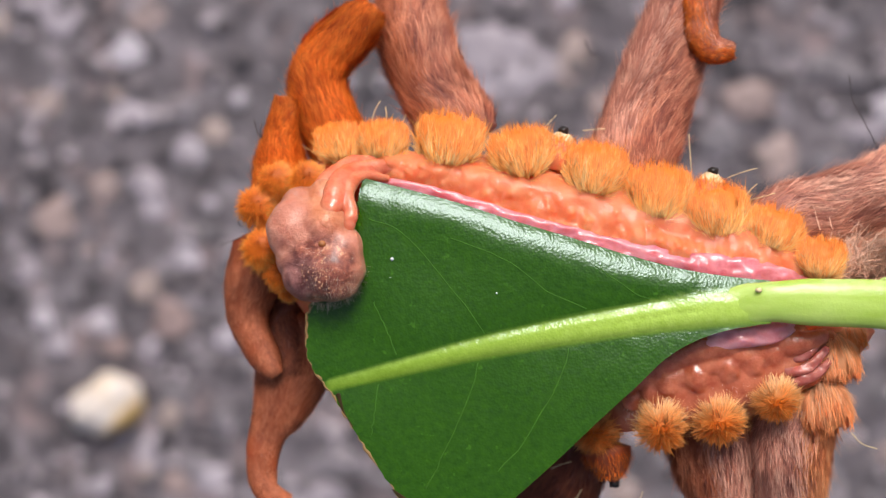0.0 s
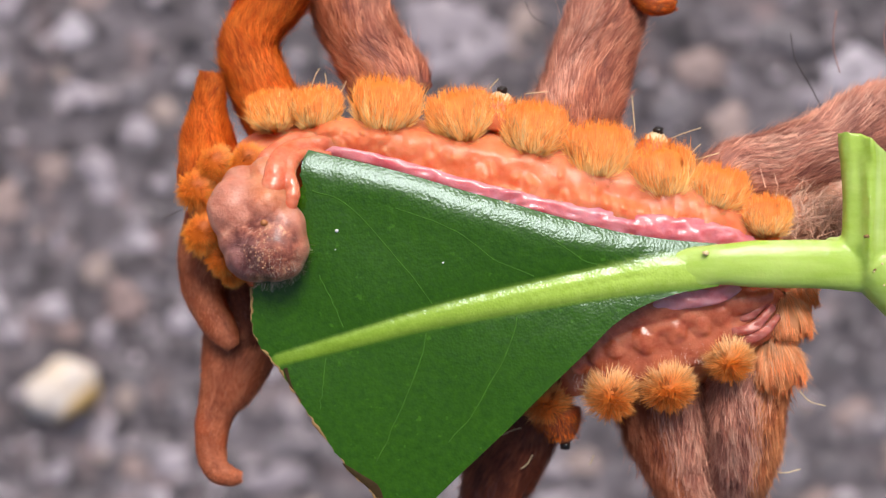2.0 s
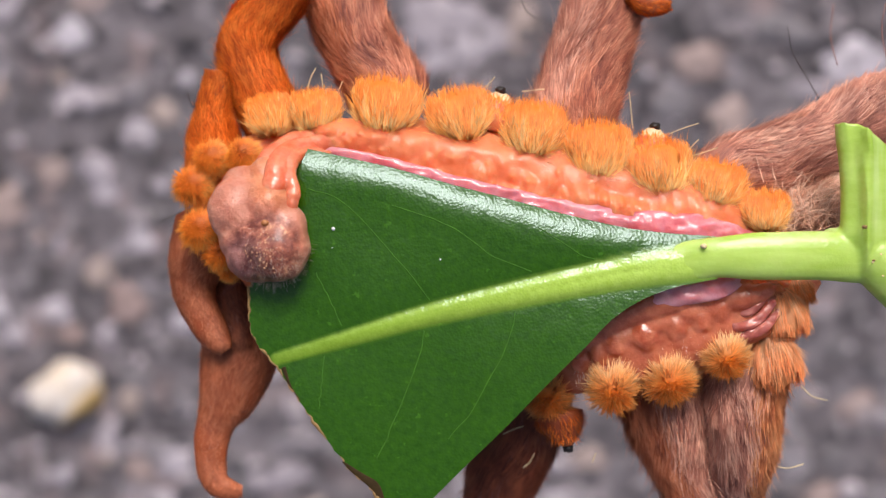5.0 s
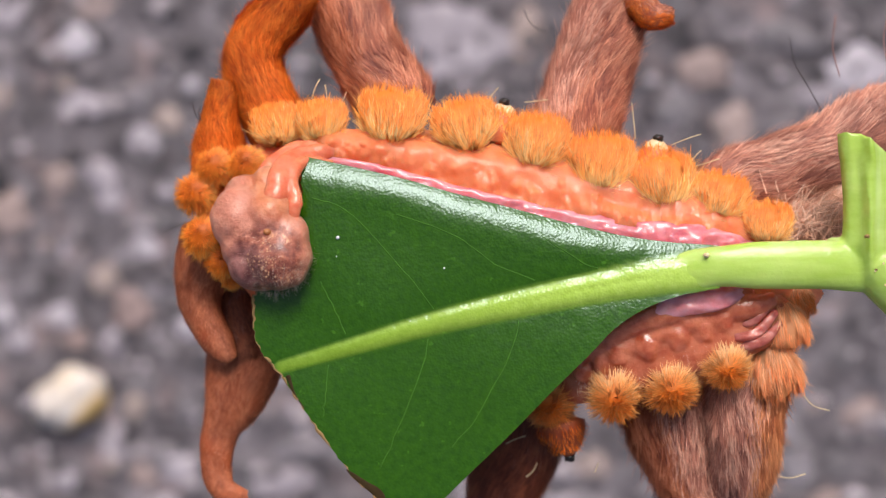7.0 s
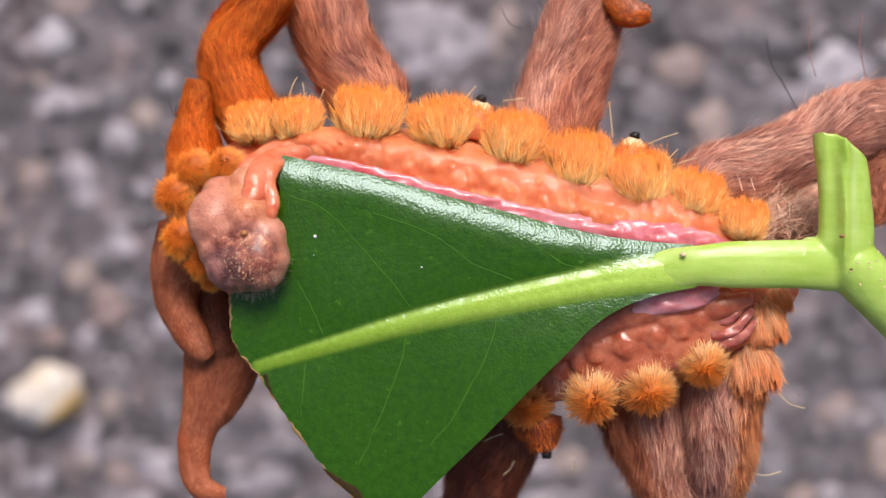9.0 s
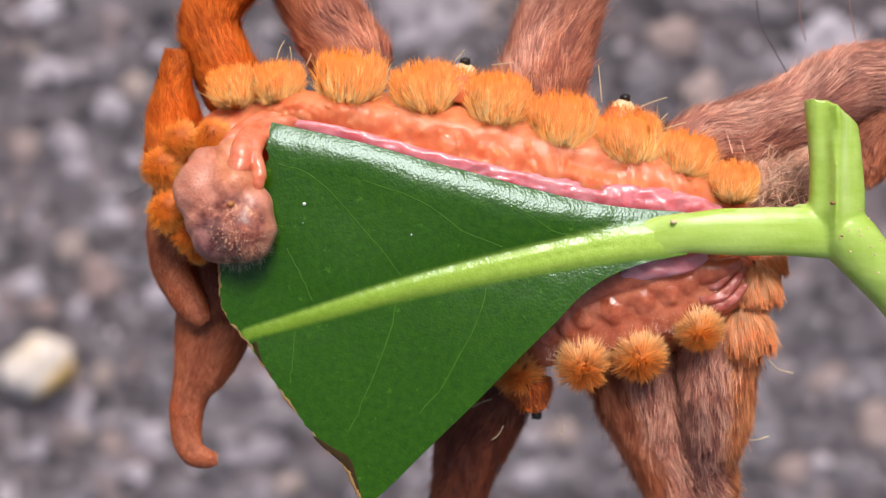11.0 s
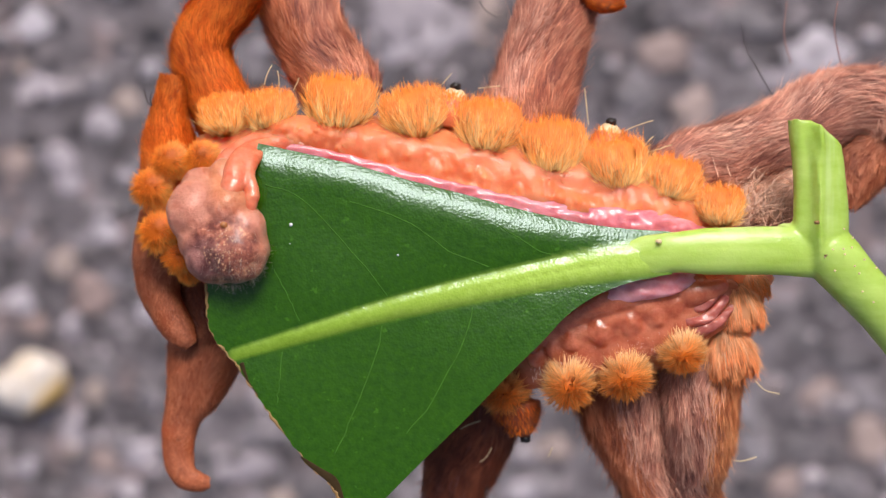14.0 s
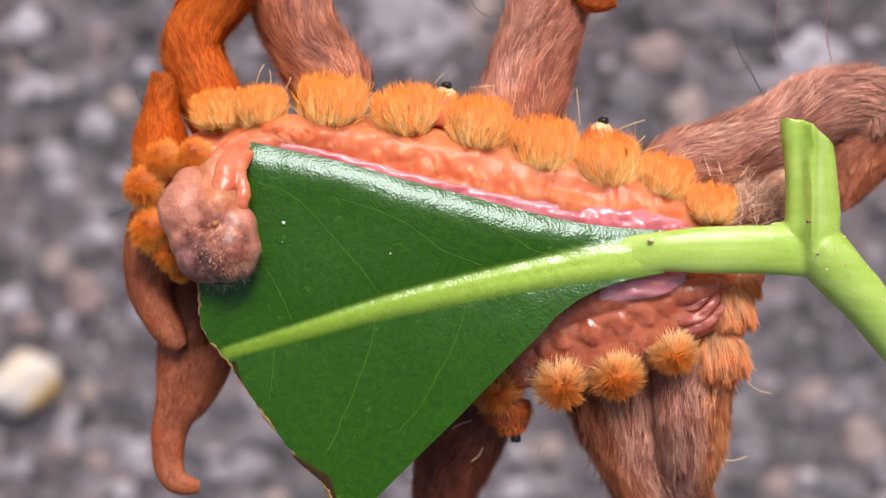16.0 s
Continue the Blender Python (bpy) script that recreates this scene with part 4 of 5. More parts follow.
def build_pompom(spot, radius, pole, material, locks=230, seed=0, thin=0.040, reach=-0.35, comb=(0.0, 0.0, 0.0), heart=0.58):
    """A round brush: hairs leave one heart on all sides, orange round the pole and pale towards the rim and the tips."""
    rng = np.random.default_rng(seed)
    pole = unit(np.array(pole, dtype=float))
    per = 9
    n = locks * per
    side = unit(np.cross(pole, np.array((0.0, 1.0, 0.05))))
    over = np.cross(pole, side)
    high = 1 - (1 - reach) * (np.arange(locks) + rng.uniform(0, 1, locks)) / locks
    turn = rng.uniform(0, 2 * math.pi, locks)
    ring = np.sqrt(np.maximum(1 - high ** 2, 0))
    lead = pole * high[:, None] + (side * np.cos(turn)[:, None] + over * np.sin(turn)[:, None]) * ring[:, None]
    flat = np.hypot(lead[:, 0], lead[:, 1])[:, None]
    lead = unit(lead * np.where(lead[:, 2:] > 0, np.maximum(0.42 / np.maximum(flat, 0.05), 1.0), 1.0) ** np.array((1, 1, 0)))
    long = np.repeat(rng.uniform(0.82, 1.12, locks), per) * rng.uniform(0.80, 1.08, n) * radius
    lead = np.repeat(lead, per, 0)
    d = unit(lead + rng.normal(0, 0.24, (n, 3)))
    long = long * (1 - 0.12 * np.clip(d @ pole, 0, 1))
    base = np.array(spot) + d * radius * 0.25
    tip = np.array(spot) + unit(lead * 0.65 + d * 0.35 + rng.normal(0, 0.05, (n, 3)) + np.array(comb)) * long[:, None]
    way = unit(d + 0.25 * rng.normal(0, 0.3, (n, 3))) * (long * 0.75)[:, None]
    v, f, u, nor = strands(base, way, 1.0, thin * rng.uniform(0.6, 1.3, n), (tip - base) - way, unit(np.array((0.0, 0.1, 1.0)) + d * 0.4))
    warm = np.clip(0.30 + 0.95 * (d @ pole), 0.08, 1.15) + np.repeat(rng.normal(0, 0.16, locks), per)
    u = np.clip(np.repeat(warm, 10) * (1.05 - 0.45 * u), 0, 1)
    nor = unit(nor * 0.4 + np.repeat(d, 10, 0) * 0.45 + np.array((0, 0.1, 0.7)))
    cv, cf = ball(spot, (radius * heart,) * 3, 20, 14, seed, 0.25)
    away = unit(cv - np.array(spot))
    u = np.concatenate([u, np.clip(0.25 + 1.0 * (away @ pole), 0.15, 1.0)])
    faces = f.tolist() + [[int(i) + len(v) for i in q] for q in cf]
    return grown("tuft", np.vstack([v, cv]), faces, material, spot, uv=u, normals=np.vstack([nor, unit(away + np.array((0, 0, 0.6)))]))


MOVERS = {k: [] for k in ("head", "left", "finger", "cheek", "low", "hook", "front", "upper", "tall", "middle", "back", "under", "shaded", "rear")}
MOVERS["head"].append(head)


def build_tufts():
    i = 40
    for key, x, y, z, r in (("hook", -9.07, 6.87, -2.30, 1.24), ("hook", -7.05, 7.00, -2.30, 1.24), ("front", -3.89, 7.18, -2.30, 1.64), ("front", -0.61, 6.75, -2.30, 1.62), ("middle", 2.68, 6.09, -2.30, 1.62),
                            ("middle", 5.56, 5.13, -2.30, 1.62), ("back", 8.31, 4.30, -2.30, 1.59), ("back", 10.82, 3.61, -2.30, 1.42), ("back", 12.92, 2.41, -2.00, 1.16)):
        turn = 0.16 * math.sin(i * 2.3)
        MOVERS[key].append(build_tuft((x, y, z + 0.15), r * (0.98 + 0.04 * math.sin(i * 1.7)), (turn, 0.90, 0.42), ORANGE_FUR, 330, i, 0.050))
        i += 1
    for x, y, z, r in ((-10.05, 5.00, -0.60, 0.98), (-11.62, 4.95, -1.40, 1.00), (-12.42, 3.75, -1.50, 1.12), (-12.10, 1.85, -1.30, 1.15), (-11.20, 0.75, -1.40, 0.95), (-10.85, 0.10, -1.70, 0.72)):
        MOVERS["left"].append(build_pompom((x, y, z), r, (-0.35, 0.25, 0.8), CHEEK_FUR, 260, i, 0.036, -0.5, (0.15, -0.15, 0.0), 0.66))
        i += 1
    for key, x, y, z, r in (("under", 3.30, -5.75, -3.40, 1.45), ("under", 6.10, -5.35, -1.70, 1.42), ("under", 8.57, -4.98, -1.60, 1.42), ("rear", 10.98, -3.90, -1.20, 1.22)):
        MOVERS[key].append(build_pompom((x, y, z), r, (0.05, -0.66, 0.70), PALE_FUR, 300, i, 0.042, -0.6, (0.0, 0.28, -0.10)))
        i += 1
    for x, y, z, r in ((13.34, -4.10, -2.10, 1.36), (13.72, -2.04, -2.00, 1.21), (14.43, -0.99, -2.80, 0.92)):
        MOVERS["rear"].append(build_tuft((x, y, z), r * 0.92, (0.10, -0.90, 0.35), TAIL_FUR, 230, i, 0.038, 1.15, 0.22, 0.1))
        i += 1


build_tufts()


def build_knobs():
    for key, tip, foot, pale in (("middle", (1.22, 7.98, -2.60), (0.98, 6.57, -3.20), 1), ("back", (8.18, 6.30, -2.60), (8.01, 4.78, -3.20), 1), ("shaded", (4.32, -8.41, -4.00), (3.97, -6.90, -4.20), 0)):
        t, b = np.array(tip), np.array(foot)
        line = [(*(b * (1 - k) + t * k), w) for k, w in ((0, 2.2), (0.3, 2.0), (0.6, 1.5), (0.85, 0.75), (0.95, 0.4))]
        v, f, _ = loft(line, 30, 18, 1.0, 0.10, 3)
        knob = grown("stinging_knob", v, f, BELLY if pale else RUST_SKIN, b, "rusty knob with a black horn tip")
        rng = np.random.default_rng(int(abs(t[0]) * 10))
        n = 420
        k = rng.uniform(0.0, 0.72, n)
        ang = rng.uniform(0, 6.283, n)
        axis = unit(t - b)
        sd, upw = unit(np.cross(axis, np.array((0, 0, 1.0)))), np.array((0, 0, 1.0))
        out = sd * np.cos(ang)[:, None] + upw * np.sin(ang)[:, None]
        base = b + (t - b) * k[:, None] + out * (1.05 * (1 - k) + 0.15)[:, None]
        hv, hf, hu, nor = strands(base, unit(axis * 0.9 + out * 0.5 + rng.normal(0, 0.15, (n, 3))), rng.uniform(0.25, 0.5, n), 0.045, rng.normal(0, 0.06, (n, 3)), out)
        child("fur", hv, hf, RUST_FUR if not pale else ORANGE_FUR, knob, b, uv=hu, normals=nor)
        if pale:
            line = [(*(b * (1 - k) + t * k), w) for k, w in ((0.70, 1.15), (0.80, 1.02), (0.90, 0.70), (0.97, 0.42))]
            v, f, _ = loft(line, 20, 16, 0.9, 0.16, 5)
            child("collar", v, f, CREAM, knob, b, "cream collar")
        v, f = ball(t, (0.25, 0.20, 0.21), 14, 9, 5, 0.5)
        child("horn", v, f, BLACK, knob, b, "black horn tip")
        MOVERS[key].append(knob)


build_knobs()


def build_arm(key, rows, flat, skin, fur, hairs, seed, hair_length=0.85, lift=0.30, thick=0.034, label="", other=None, lock=7, calm=1.0):
    """A flattened lobe in short dense fur that lies in locks. rows: x, y, z, width from its root to its tip. other: a second fur and the edge (+1, -1) that it covers."""
    rng = np.random.default_rng(seed)
    count = 60
    rows = [(x, y, z, w * 0.95) for x, y, z, w in rows]
    v, f, (path, t, side, up, half) = loft(rows, count, 24, flat, 0.10, seed)
    arm = grown("arm", v, f, skin, rows[0][:3], label or "reddish brown furry curled arm")
    weight = half / half.sum()
    locks = int(hairs * 1.6) // lock
    hairs = locks * lock
    step = np.linalg.norm(np.diff(path, axis=0), axis=1).mean()
    u = rng.choice(count - 1, locks, p=weight[:-1] / weight[:-1].sum()) + rng.uniform(0, 1, locks)
    th = rng.uniform(-0.75, math.pi + 0.75, locks)
    u = np.clip(np.repeat(u, lock) + rng.normal(0, 0.16, hairs) / step, 0, count - 1.001)
    i = u.astype(int)
    k = (u - i)[:, None]

    def between(a):
        return a[i] * (1 - k) + a[np.minimum(i + 1, count - 1)] * k

    sd, nup, tan, h = between(side), between(up), between(t), between(half[:, None])
    th = (np.repeat(th, lock) + rng.normal(0, 0.10, hairs) / np.maximum(h[:, 0], 0.4))[:, None]
    base = between(path) + (sd * np.cos(th) + nup * flat * np.sin(th)) * h * 0.97
    out = unit(sd * np.cos(th) * flat + nup * np.sin(th))
    sway = np.array([noise.noise(Vector(p * 0.42 + seed)) + 0.5 * noise.noise(Vector(p * 1.1 + seed)) for p in base])[:, None]
    around = np.cross(tan, out)
    way = unit(tan + out * (lift + rng.normal(0, 0.08, (hairs, 1))) + around * (sway * 0.9) + rng.normal(0, 0.10, (hairs, 3)))
    size = hair_length * rng.uniform(0.6, 1.2, hairs) * np.clip(h[:, 0] / 1.2, 0.5, 1.1)
    guard = rng.uniform(0, 1, hairs) < 0.05
    way = unit(way + out * np.where(guard, rng.uniform(0.1, 0.5, hairs), 0)[:, None])
    size = size * np.where(guard, 1.2, 1.0)
    tip = base + way * size[:, None]
    meet = np.repeat(tip.reshape(locks, lock, 3).mean(1), lock, 0)
    tip = tip + (meet - tip) * np.where(guard, 0.0, 0.55)[:, None]
    curl = (tip - base) / size[:, None] - way - out * 0.08 + rng.normal(0, 0.05, (hairs, 3))
    wide = thick * rng.uniform(0.6, 1.3, hairs)
    hv, hf, hu, nor = strands(base, way, size, wide, curl, out)
    streak = np.array([noise.noise(Vector((a * 2.6, b * 0.12, seed))) + 0.7 * noise.noise(Vector((a * 8.0, b * 0.3, seed + 9))) for a, b in zip(th[:, 0], u)])
    tone = 0.12 + calm * (0.50 * streak + np.repeat(rng.normal(0, 0.20, locks), lock)) + np.where(guard, 0.3, 0)
    hu = np.clip(hu * 0.62 + np.repeat(tone, 10), 0, 1)
    edge = np.cos(th[:, 0]) * other[1] + rng.normal(0, 0.18, hairs) > 0.25 if other else np.zeros(hairs, bool)
    for pick, material in ((~edge, fur), (edge, other[0] if other else fur)):
        if not pick.any():
            continue
        rows10 = np.repeat(pick, 10)
        n = int(pick.sum())
        child("fur", hv[rows10], hf[:n * 10], material, arm, rows[0][:3], uv=hu[rows10], normals=nor[rows10])
    MOVERS[key].append(arm)
    return arm


def build_arms():
    build_arm("hook", [(-8.90, 6.30, -4.00, 3.00), (-9.66, 7.80, -3.70, 2.90), (-10.22, 9.10, -3.50, 2.75), (-10.32, 10.20, -3.30, 2.60), (-9.80, 11.20, -3.10, 2.60), (-8.98, 12.02, -2.90, 2.40), (-8.28, 12.70, -2.70, 1.85), (-7.85, 13.25, -2.60, 1.15)],
              0.62, RUST_SKIN, RUST_FUR, 11000, 1, 0.75, label="rusty orange furry arm curled over at the tip")
    build_arm("upper", [(-3.58, 7.41, -3.80, 3.82), (-4.10, 8.56, -4.00, 3.56), (-4.78, 9.63, -4.10, 3.36), (-5.46, 10.90, -4.20, 3.50), (-5.93, 12.12, -4.30, 3.42), (-6.19, 13.25, -4.40, 3.19), (-6.30, 14.48, -4.60, 3.08), (-6.71, 16.49, -5.00, 2.81), (-7.29, 18.65, -5.80, 2.08)],
              0.6, BROWN_SKIN, BROWN_FUR, 11500, 2, 1.0, other=(LOW_FUR, -1))
    # the pinkish fur on its left edge paints the rim light into the colour
    build_arm("tall", [(4.25, 5.85, -3.80, 4.05), (4.63, 7.18, -3.90, 3.96), (5.13, 8.81, -4.10, 3.85), (5.53, 10.29, -4.20, 3.64), (5.95, 11.69, -4.30, 3.48), (6.40, 12.98, -4.40, 3.25), (6.79, 14.32, -4.40, 2.94), (7.25, 15.42, -4.30, 2.87), (7.65, 15.98, -4.00, 2.31), (8.00, 15.92, -3.60, 1.81)],
              0.6, BROWN_SKIN, BROWN_FUR, 13000, 3, 1.0, label="reddish brown furry arm with a rust curled tip", other=(PINK_FUR, -1))
    build_arm("tall", [(7.50, 15.88, -4.00, 1.66), (7.39, 14.59, -3.60, 1.72), (7.44, 13.35, -3.40, 1.61), (7.53, 12.61, -3.20, 1.52), (7.89, 12.05, -3.10, 1.35), (8.42, 11.93, -3.00, 1.06), (8.84, 11.95, -2.90, 0.69)],
              0.6, RUST_SKIN, RUST_FUR, 4200, 13, 0.5, label="rust coloured curled arm tip", other=(BROWN_FUR, -1))
    build_arm("back", [(10.53, 3.53, -3.80, 2.76), (11.87, 4.45, -4.00, 2.97), (13.33, 4.76, -4.10, 3.25), (14.85, 5.24, -4.20, 3.32), (16.38, 5.91, -4.30, 3.28), (17.85, 6.76, -4.40, 3.26), (19.20, 7.30, -4.50, 3.20), (20.70, 7.50, -4.60, 2.95), (21.60, 7.13, -4.60, 2.71), (21.75, 6.24, -4.30, 2.29)],
              0.6, BROWN_SKIN, PINK_FUR, 14000, 4, 1.0)
    build_arm("back", [(22.32, 6.37, -5.20, 2.39), (21.39, 5.62, -5.00, 3.06), (20.59, 4.81, -4.80, 2.73), (19.86, 3.54, -4.60, 1.87), (19.49, 2.55, -4.50, 0.84)],
              0.6, RUST_SKIN, LOW_FUR, 5000, 14, 0.7, label="rust coloured curled arm tip")
    build_arm("finger", [(-12.11, 3.76, -3.40, 2.38), (-11.76, 5.16, -3.20, 2.58), (-11.76, 6.17, -3.00, 2.14), (-11.74, 7.23, -2.85, 1.59), (-11.60, 8.14, -2.70, 1.32), (-11.57, 8.80, -2.60, 0.94)],
              0.8, RUST_SKIN, RUST_FUR, 7000, 5, 0.7, label="short rusty orange furry arm pointing up")
    build_arm("cheek", [(-12.62, 2.48, -3.60, 2.18), (-12.62, 1.52, -3.80, 2.63), (-12.72, 0.61, -3.90, 2.65), (-12.90, -0.30, -4.00, 2.27), (-12.90, -1.15, -4.00, 1.92), (-12.53, -2.08, -3.90, 1.66), (-12.02, -2.90, -3.80, 1.50), (-11.66, -3.42, -3.70, 1.10), (-11.45, -3.70, -3.70, 0.60)],
              0.75, RUST_SKIN, LOW_FUR, 13000, 6, 0.42, 0.25, 0.032, calm=0.6, label="rust brown furry arm curled beside the head")
    # fills the hollow inside the cheek arm; its shade is in the fur colour
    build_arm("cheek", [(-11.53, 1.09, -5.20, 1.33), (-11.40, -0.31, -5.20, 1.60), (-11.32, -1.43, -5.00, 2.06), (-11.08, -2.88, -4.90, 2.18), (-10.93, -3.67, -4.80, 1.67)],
              0.75, BROWN_SKIN, SHADE_FUR, 4500, 12, 0.6)
    build_arm("low", [(-10.66, -1.84, -5.50, 3.35), (-11.11, -3.51, -5.40, 3.89), (-11.34, -4.69, -5.30, 3.63), (-11.73, -6.01, -5.20, 2.88), (-12.26, -7.12, -5.20, 1.95), (-12.51, -8.22, -5.10, 1.67), (-12.51, -9.35, -5.00, 1.47), (-12.22, -10.13, -4.90, 1.23), (-11.77, -10.39, -4.90, 1.03), (-11.34, -10.46, -4.80, 0.75), (-11.10, -10.45, -4.80, 0.40)],
              0.6, RUST_SKIN, LOW_FUR, 18000, 7, 0.32, 0.22, 0.032, calm=0.4, label="smooth reddish brown arm hanging down with a bent tip")
    # the leaf's shade on this arm is partly painted by the darker fur
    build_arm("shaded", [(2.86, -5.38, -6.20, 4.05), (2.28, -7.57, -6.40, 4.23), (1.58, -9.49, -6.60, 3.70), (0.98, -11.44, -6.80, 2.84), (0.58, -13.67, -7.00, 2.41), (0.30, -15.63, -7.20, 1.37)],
              0.6, BROWN_SKIN, SHADE_FUR, 8000, 8, 0.8, label="reddish brown furry arm, the leaf's shade darkened into its fur colour")
    build_arm("under", [(8.86, -4.99, -4.80, 4.70), (9.05, -6.56, -4.50, 4.34), (9.49, -7.86, -4.50, 3.69), (9.95, -9.23, -4.60, 2.92), (10.32, -10.62, -4.60, 2.38), (10.64, -12.02, -4.80, 2.00), (10.98, -13.66, -5.00, 1.43), (11.24, -15.14, -5.40, 0.86)],
              0.6, BROWN_SKIN, PINK_FUR, 12000, 9, 1.15, other=(LOW_FUR, 1))
    build_arm("rear", [(12.76, -3.59, -3.60, 3.60), (12.31, -4.92, -3.20, 3.60), (12.13, -6.36, -2.90, 3.22), (12.19, -7.52, -3.00, 2.99), (12.15, -8.82, -3.30, 2.55), (12.12, -10.02, -3.90, 2.05), (12.39, -11.40, -4.50, 2.10), (12.51, -12.93, -4.90, 1.75), (12.52, -14.46, -5.20, 0.90)],
              0.6, BROWN_SKIN, PINK_FUR, 12000, 10, 0.9, other=(TAIL_BROWN_FUR, -1))
    build_arm("back", [(13.53, 1.07, -4.40, 2.36), (15.05, 2.12, -4.20, 2.61), (16.62, 2.90, -4.20, 1.99), (17.46, 3.70, -4.40, 1.05)],
              0.7, BROWN_SKIN, TOUSLED_FUR, 4200, 11, 1.2, 0.7, 0.035, label="tousled pale brown fur at the tail end")


build_arms()


def build_wisps():
    """Long loose hairs at the tail end and fine pale hairs on the lower blisters."""
    rng = np.random.default_rng(77)
    foot = np.array((15.01, 2.26, -2.60))
    n = 320
    base = foot + rng.normal(0, 1, (n, 3)) * np.array((0.95, 0.55, 0.35))
    way = unit(np.array((0.15, 0.55, 0.35)) + rng.normal(0, 0.55, (n, 3)))
    face = unit(np.array((0.0, 0.3, 1.0)) - way * way[:, 2:3])
    v, f, u, nor = strands(base, way, rng.uniform(0.5, 1.3, n), 0.036, rng.normal(0, 0.22, (n, 3)), face)
    MOVERS["back"].append(grown("wisp", v, f, TOUSLED_FUR, foot, "tousled pale brown hairs", np.clip(u * 0.4 + 0.7, 0, 1), nor))
    foot = np.array((7.69, -4.00, -2.00))
    line = spline([(10.35, -3.09, -1.45), (8.37, -3.41, -1.50), (6.65, -3.97, -1.70), (5.05, -4.75, -2.00)], 800)
    n = len(line)
    line = line[rng.uniform(0, 1, n) < 0.25 + 0.5 * np.sin(np.arange(n) * 0.09) ** 2]
    n = len(line)
    base = line + rng.normal(0, 0.30, (n, 3)) * np.array((1, 1, 0.3))
    way = unit(np.array((0.0, -0.8, 0.5)) + rng.normal(0, 0.25, (n, 3)))
    face = unit(np.array((0.0, 0.3, 1.0)) - way * way[:, 2:3])
    v, f, u, nor = strands(base, way, rng.uniform(0.25, 0.55, n), 0.018, rng.normal(0, 0.10, (n, 3)), face)
    MOVERS["under"].append(grown("wisp", v, f, HEAD_DOWN, foot, "fine pale hairs on the belly", u, nor))


build_wisps()


def build_bristles():
    """Single long hairs that stand off the fur."""
    lines = ((((-12.50, 7.14, -2.60), (-12.76, 7.37, -2.40), (-12.94, 7.99, -2.30)), SETA_DARK), (((-12.55, 7.14, -2.60), (-12.66, 7.49, -2.40), (-12.53, 7.81, -2.30)), SETA_DARK),
             (((-12.95, 5.25, -2.80), (-13.08, 5.50, -2.70), (-12.91, 5.82, -2.60)), SETA_DARK), (((-13.51, 3.04, -3.00), (-13.59, 3.29, -2.90), (-13.41, 3.59, -2.80)), SETA_DARK),
             (((-13.40, 2.59, -3.20), (-13.97, 2.34, -3.20), (-14.43, 2.13, -3.20)), SETA_DARK),
             (((16.21, 7.76, -5.00), (15.41, 8.97, -4.60), (14.73, 9.95, -4.20), (14.48, 11.09, -4.00)), SETA_DARK), (((17.04, 9.40, -5.00), (16.61, 10.66, -4.60), (16.63, 12.17, -4.20)), SETA_PINK),
             (((19.44, 9.13, -5.00), (18.97, 10.92, -4.60), (19.01, 12.16, -4.20)), SETA_PINK), (((3.19, 11.61, -5.00), (2.56, 12.01, -5.00), (2.24, 12.64, -5.00)), SETA_DARK),
             (((8.76, 5.97, -2.40), (9.37, 6.22, -2.30), (10.04, 6.43, -2.20)), SETA_PALE), (((9.68, 4.98, -2.60), (10.30, 5.15, -2.50), (10.91, 5.34, -2.40)), SETA_PALE),
             (((9.55, 5.11, -2.60), (9.84, 5.48, -2.50), (10.08, 5.72, -2.40)), SETA_PALE), (((7.24, 6.32, -3.20), (7.16, 7.21, -3.20), (7.07, 7.97, -3.10)), SETA_PALE),
             (((2.20, 8.01, -3.00), (2.71, 8.06, -3.00), (3.22, 8.11, -3.00)), SETA_PALE), (((0.56, 8.21, -3.00), (0.79, 8.47, -3.00), (0.97, 8.66, -2.90)), SETA_PALE),
             (((-7.49, 8.13, -2.40), (-7.33, 8.62, -2.30), (-7.11, 8.98, -2.20)), SETA_PALE), (((-6.81, 8.08, -2.40), (-6.82, 8.41, -2.30), (-6.86, 8.73, -2.20)), SETA_PALE),
             (((-6.18, 7.87, -2.40), (-6.01, 8.16, -2.30), (-5.90, 8.40, -2.20)), SETA_PALE), (((13.69, -9.09, -4.00), (14.32, -9.20, -3.90), (15.00, -9.00, -3.80)), SETA_PALE),
             (((12.69, -8.51, -3.60), (12.60, -9.01, -3.50), (12.49, -9.58, -3.50)), SETA_PALE), (((2.81, -8.71, -5.00), (2.59, -9.10, -4.90), (2.27, -9.34, -4.80)), SETA_PALE),
             (((2.27, -7.42, -4.80), (1.79, -7.56, -4.70), (1.34, -7.76, -4.60)), SETA_PALE), (((14.84, -5.38, -3.40), (15.30, -5.85, -3.40), (16.00, -6.05, -3.40)), SETA_PALE),
             (((5.61, -8.62, -4.40), (5.53, -8.83, -4.40), (5.45, -9.04, -4.40)), SETA_PALE))
    for line, material in lines:
        p = spline(line, 12)
        rows = np.column_stack([p, np.linspace(0.015, 0.006, 12)])
        v, f, _ = loft(rows, 12, 5, 1.0)
        grown("bristle", v, f, material, line[0], "long single bristle")


build_bristles()


def drift(things, rows):
    """Small shifts across the view, in mm, as the animal breathes, stretches and chews."""
    for ob in things:
        home = ob.matrix_basis.copy()
        walk(ob, [(t, Matrix.Translation((dx * MM, dy * MM, 0)) @ home) for t, dx, dy in rows])


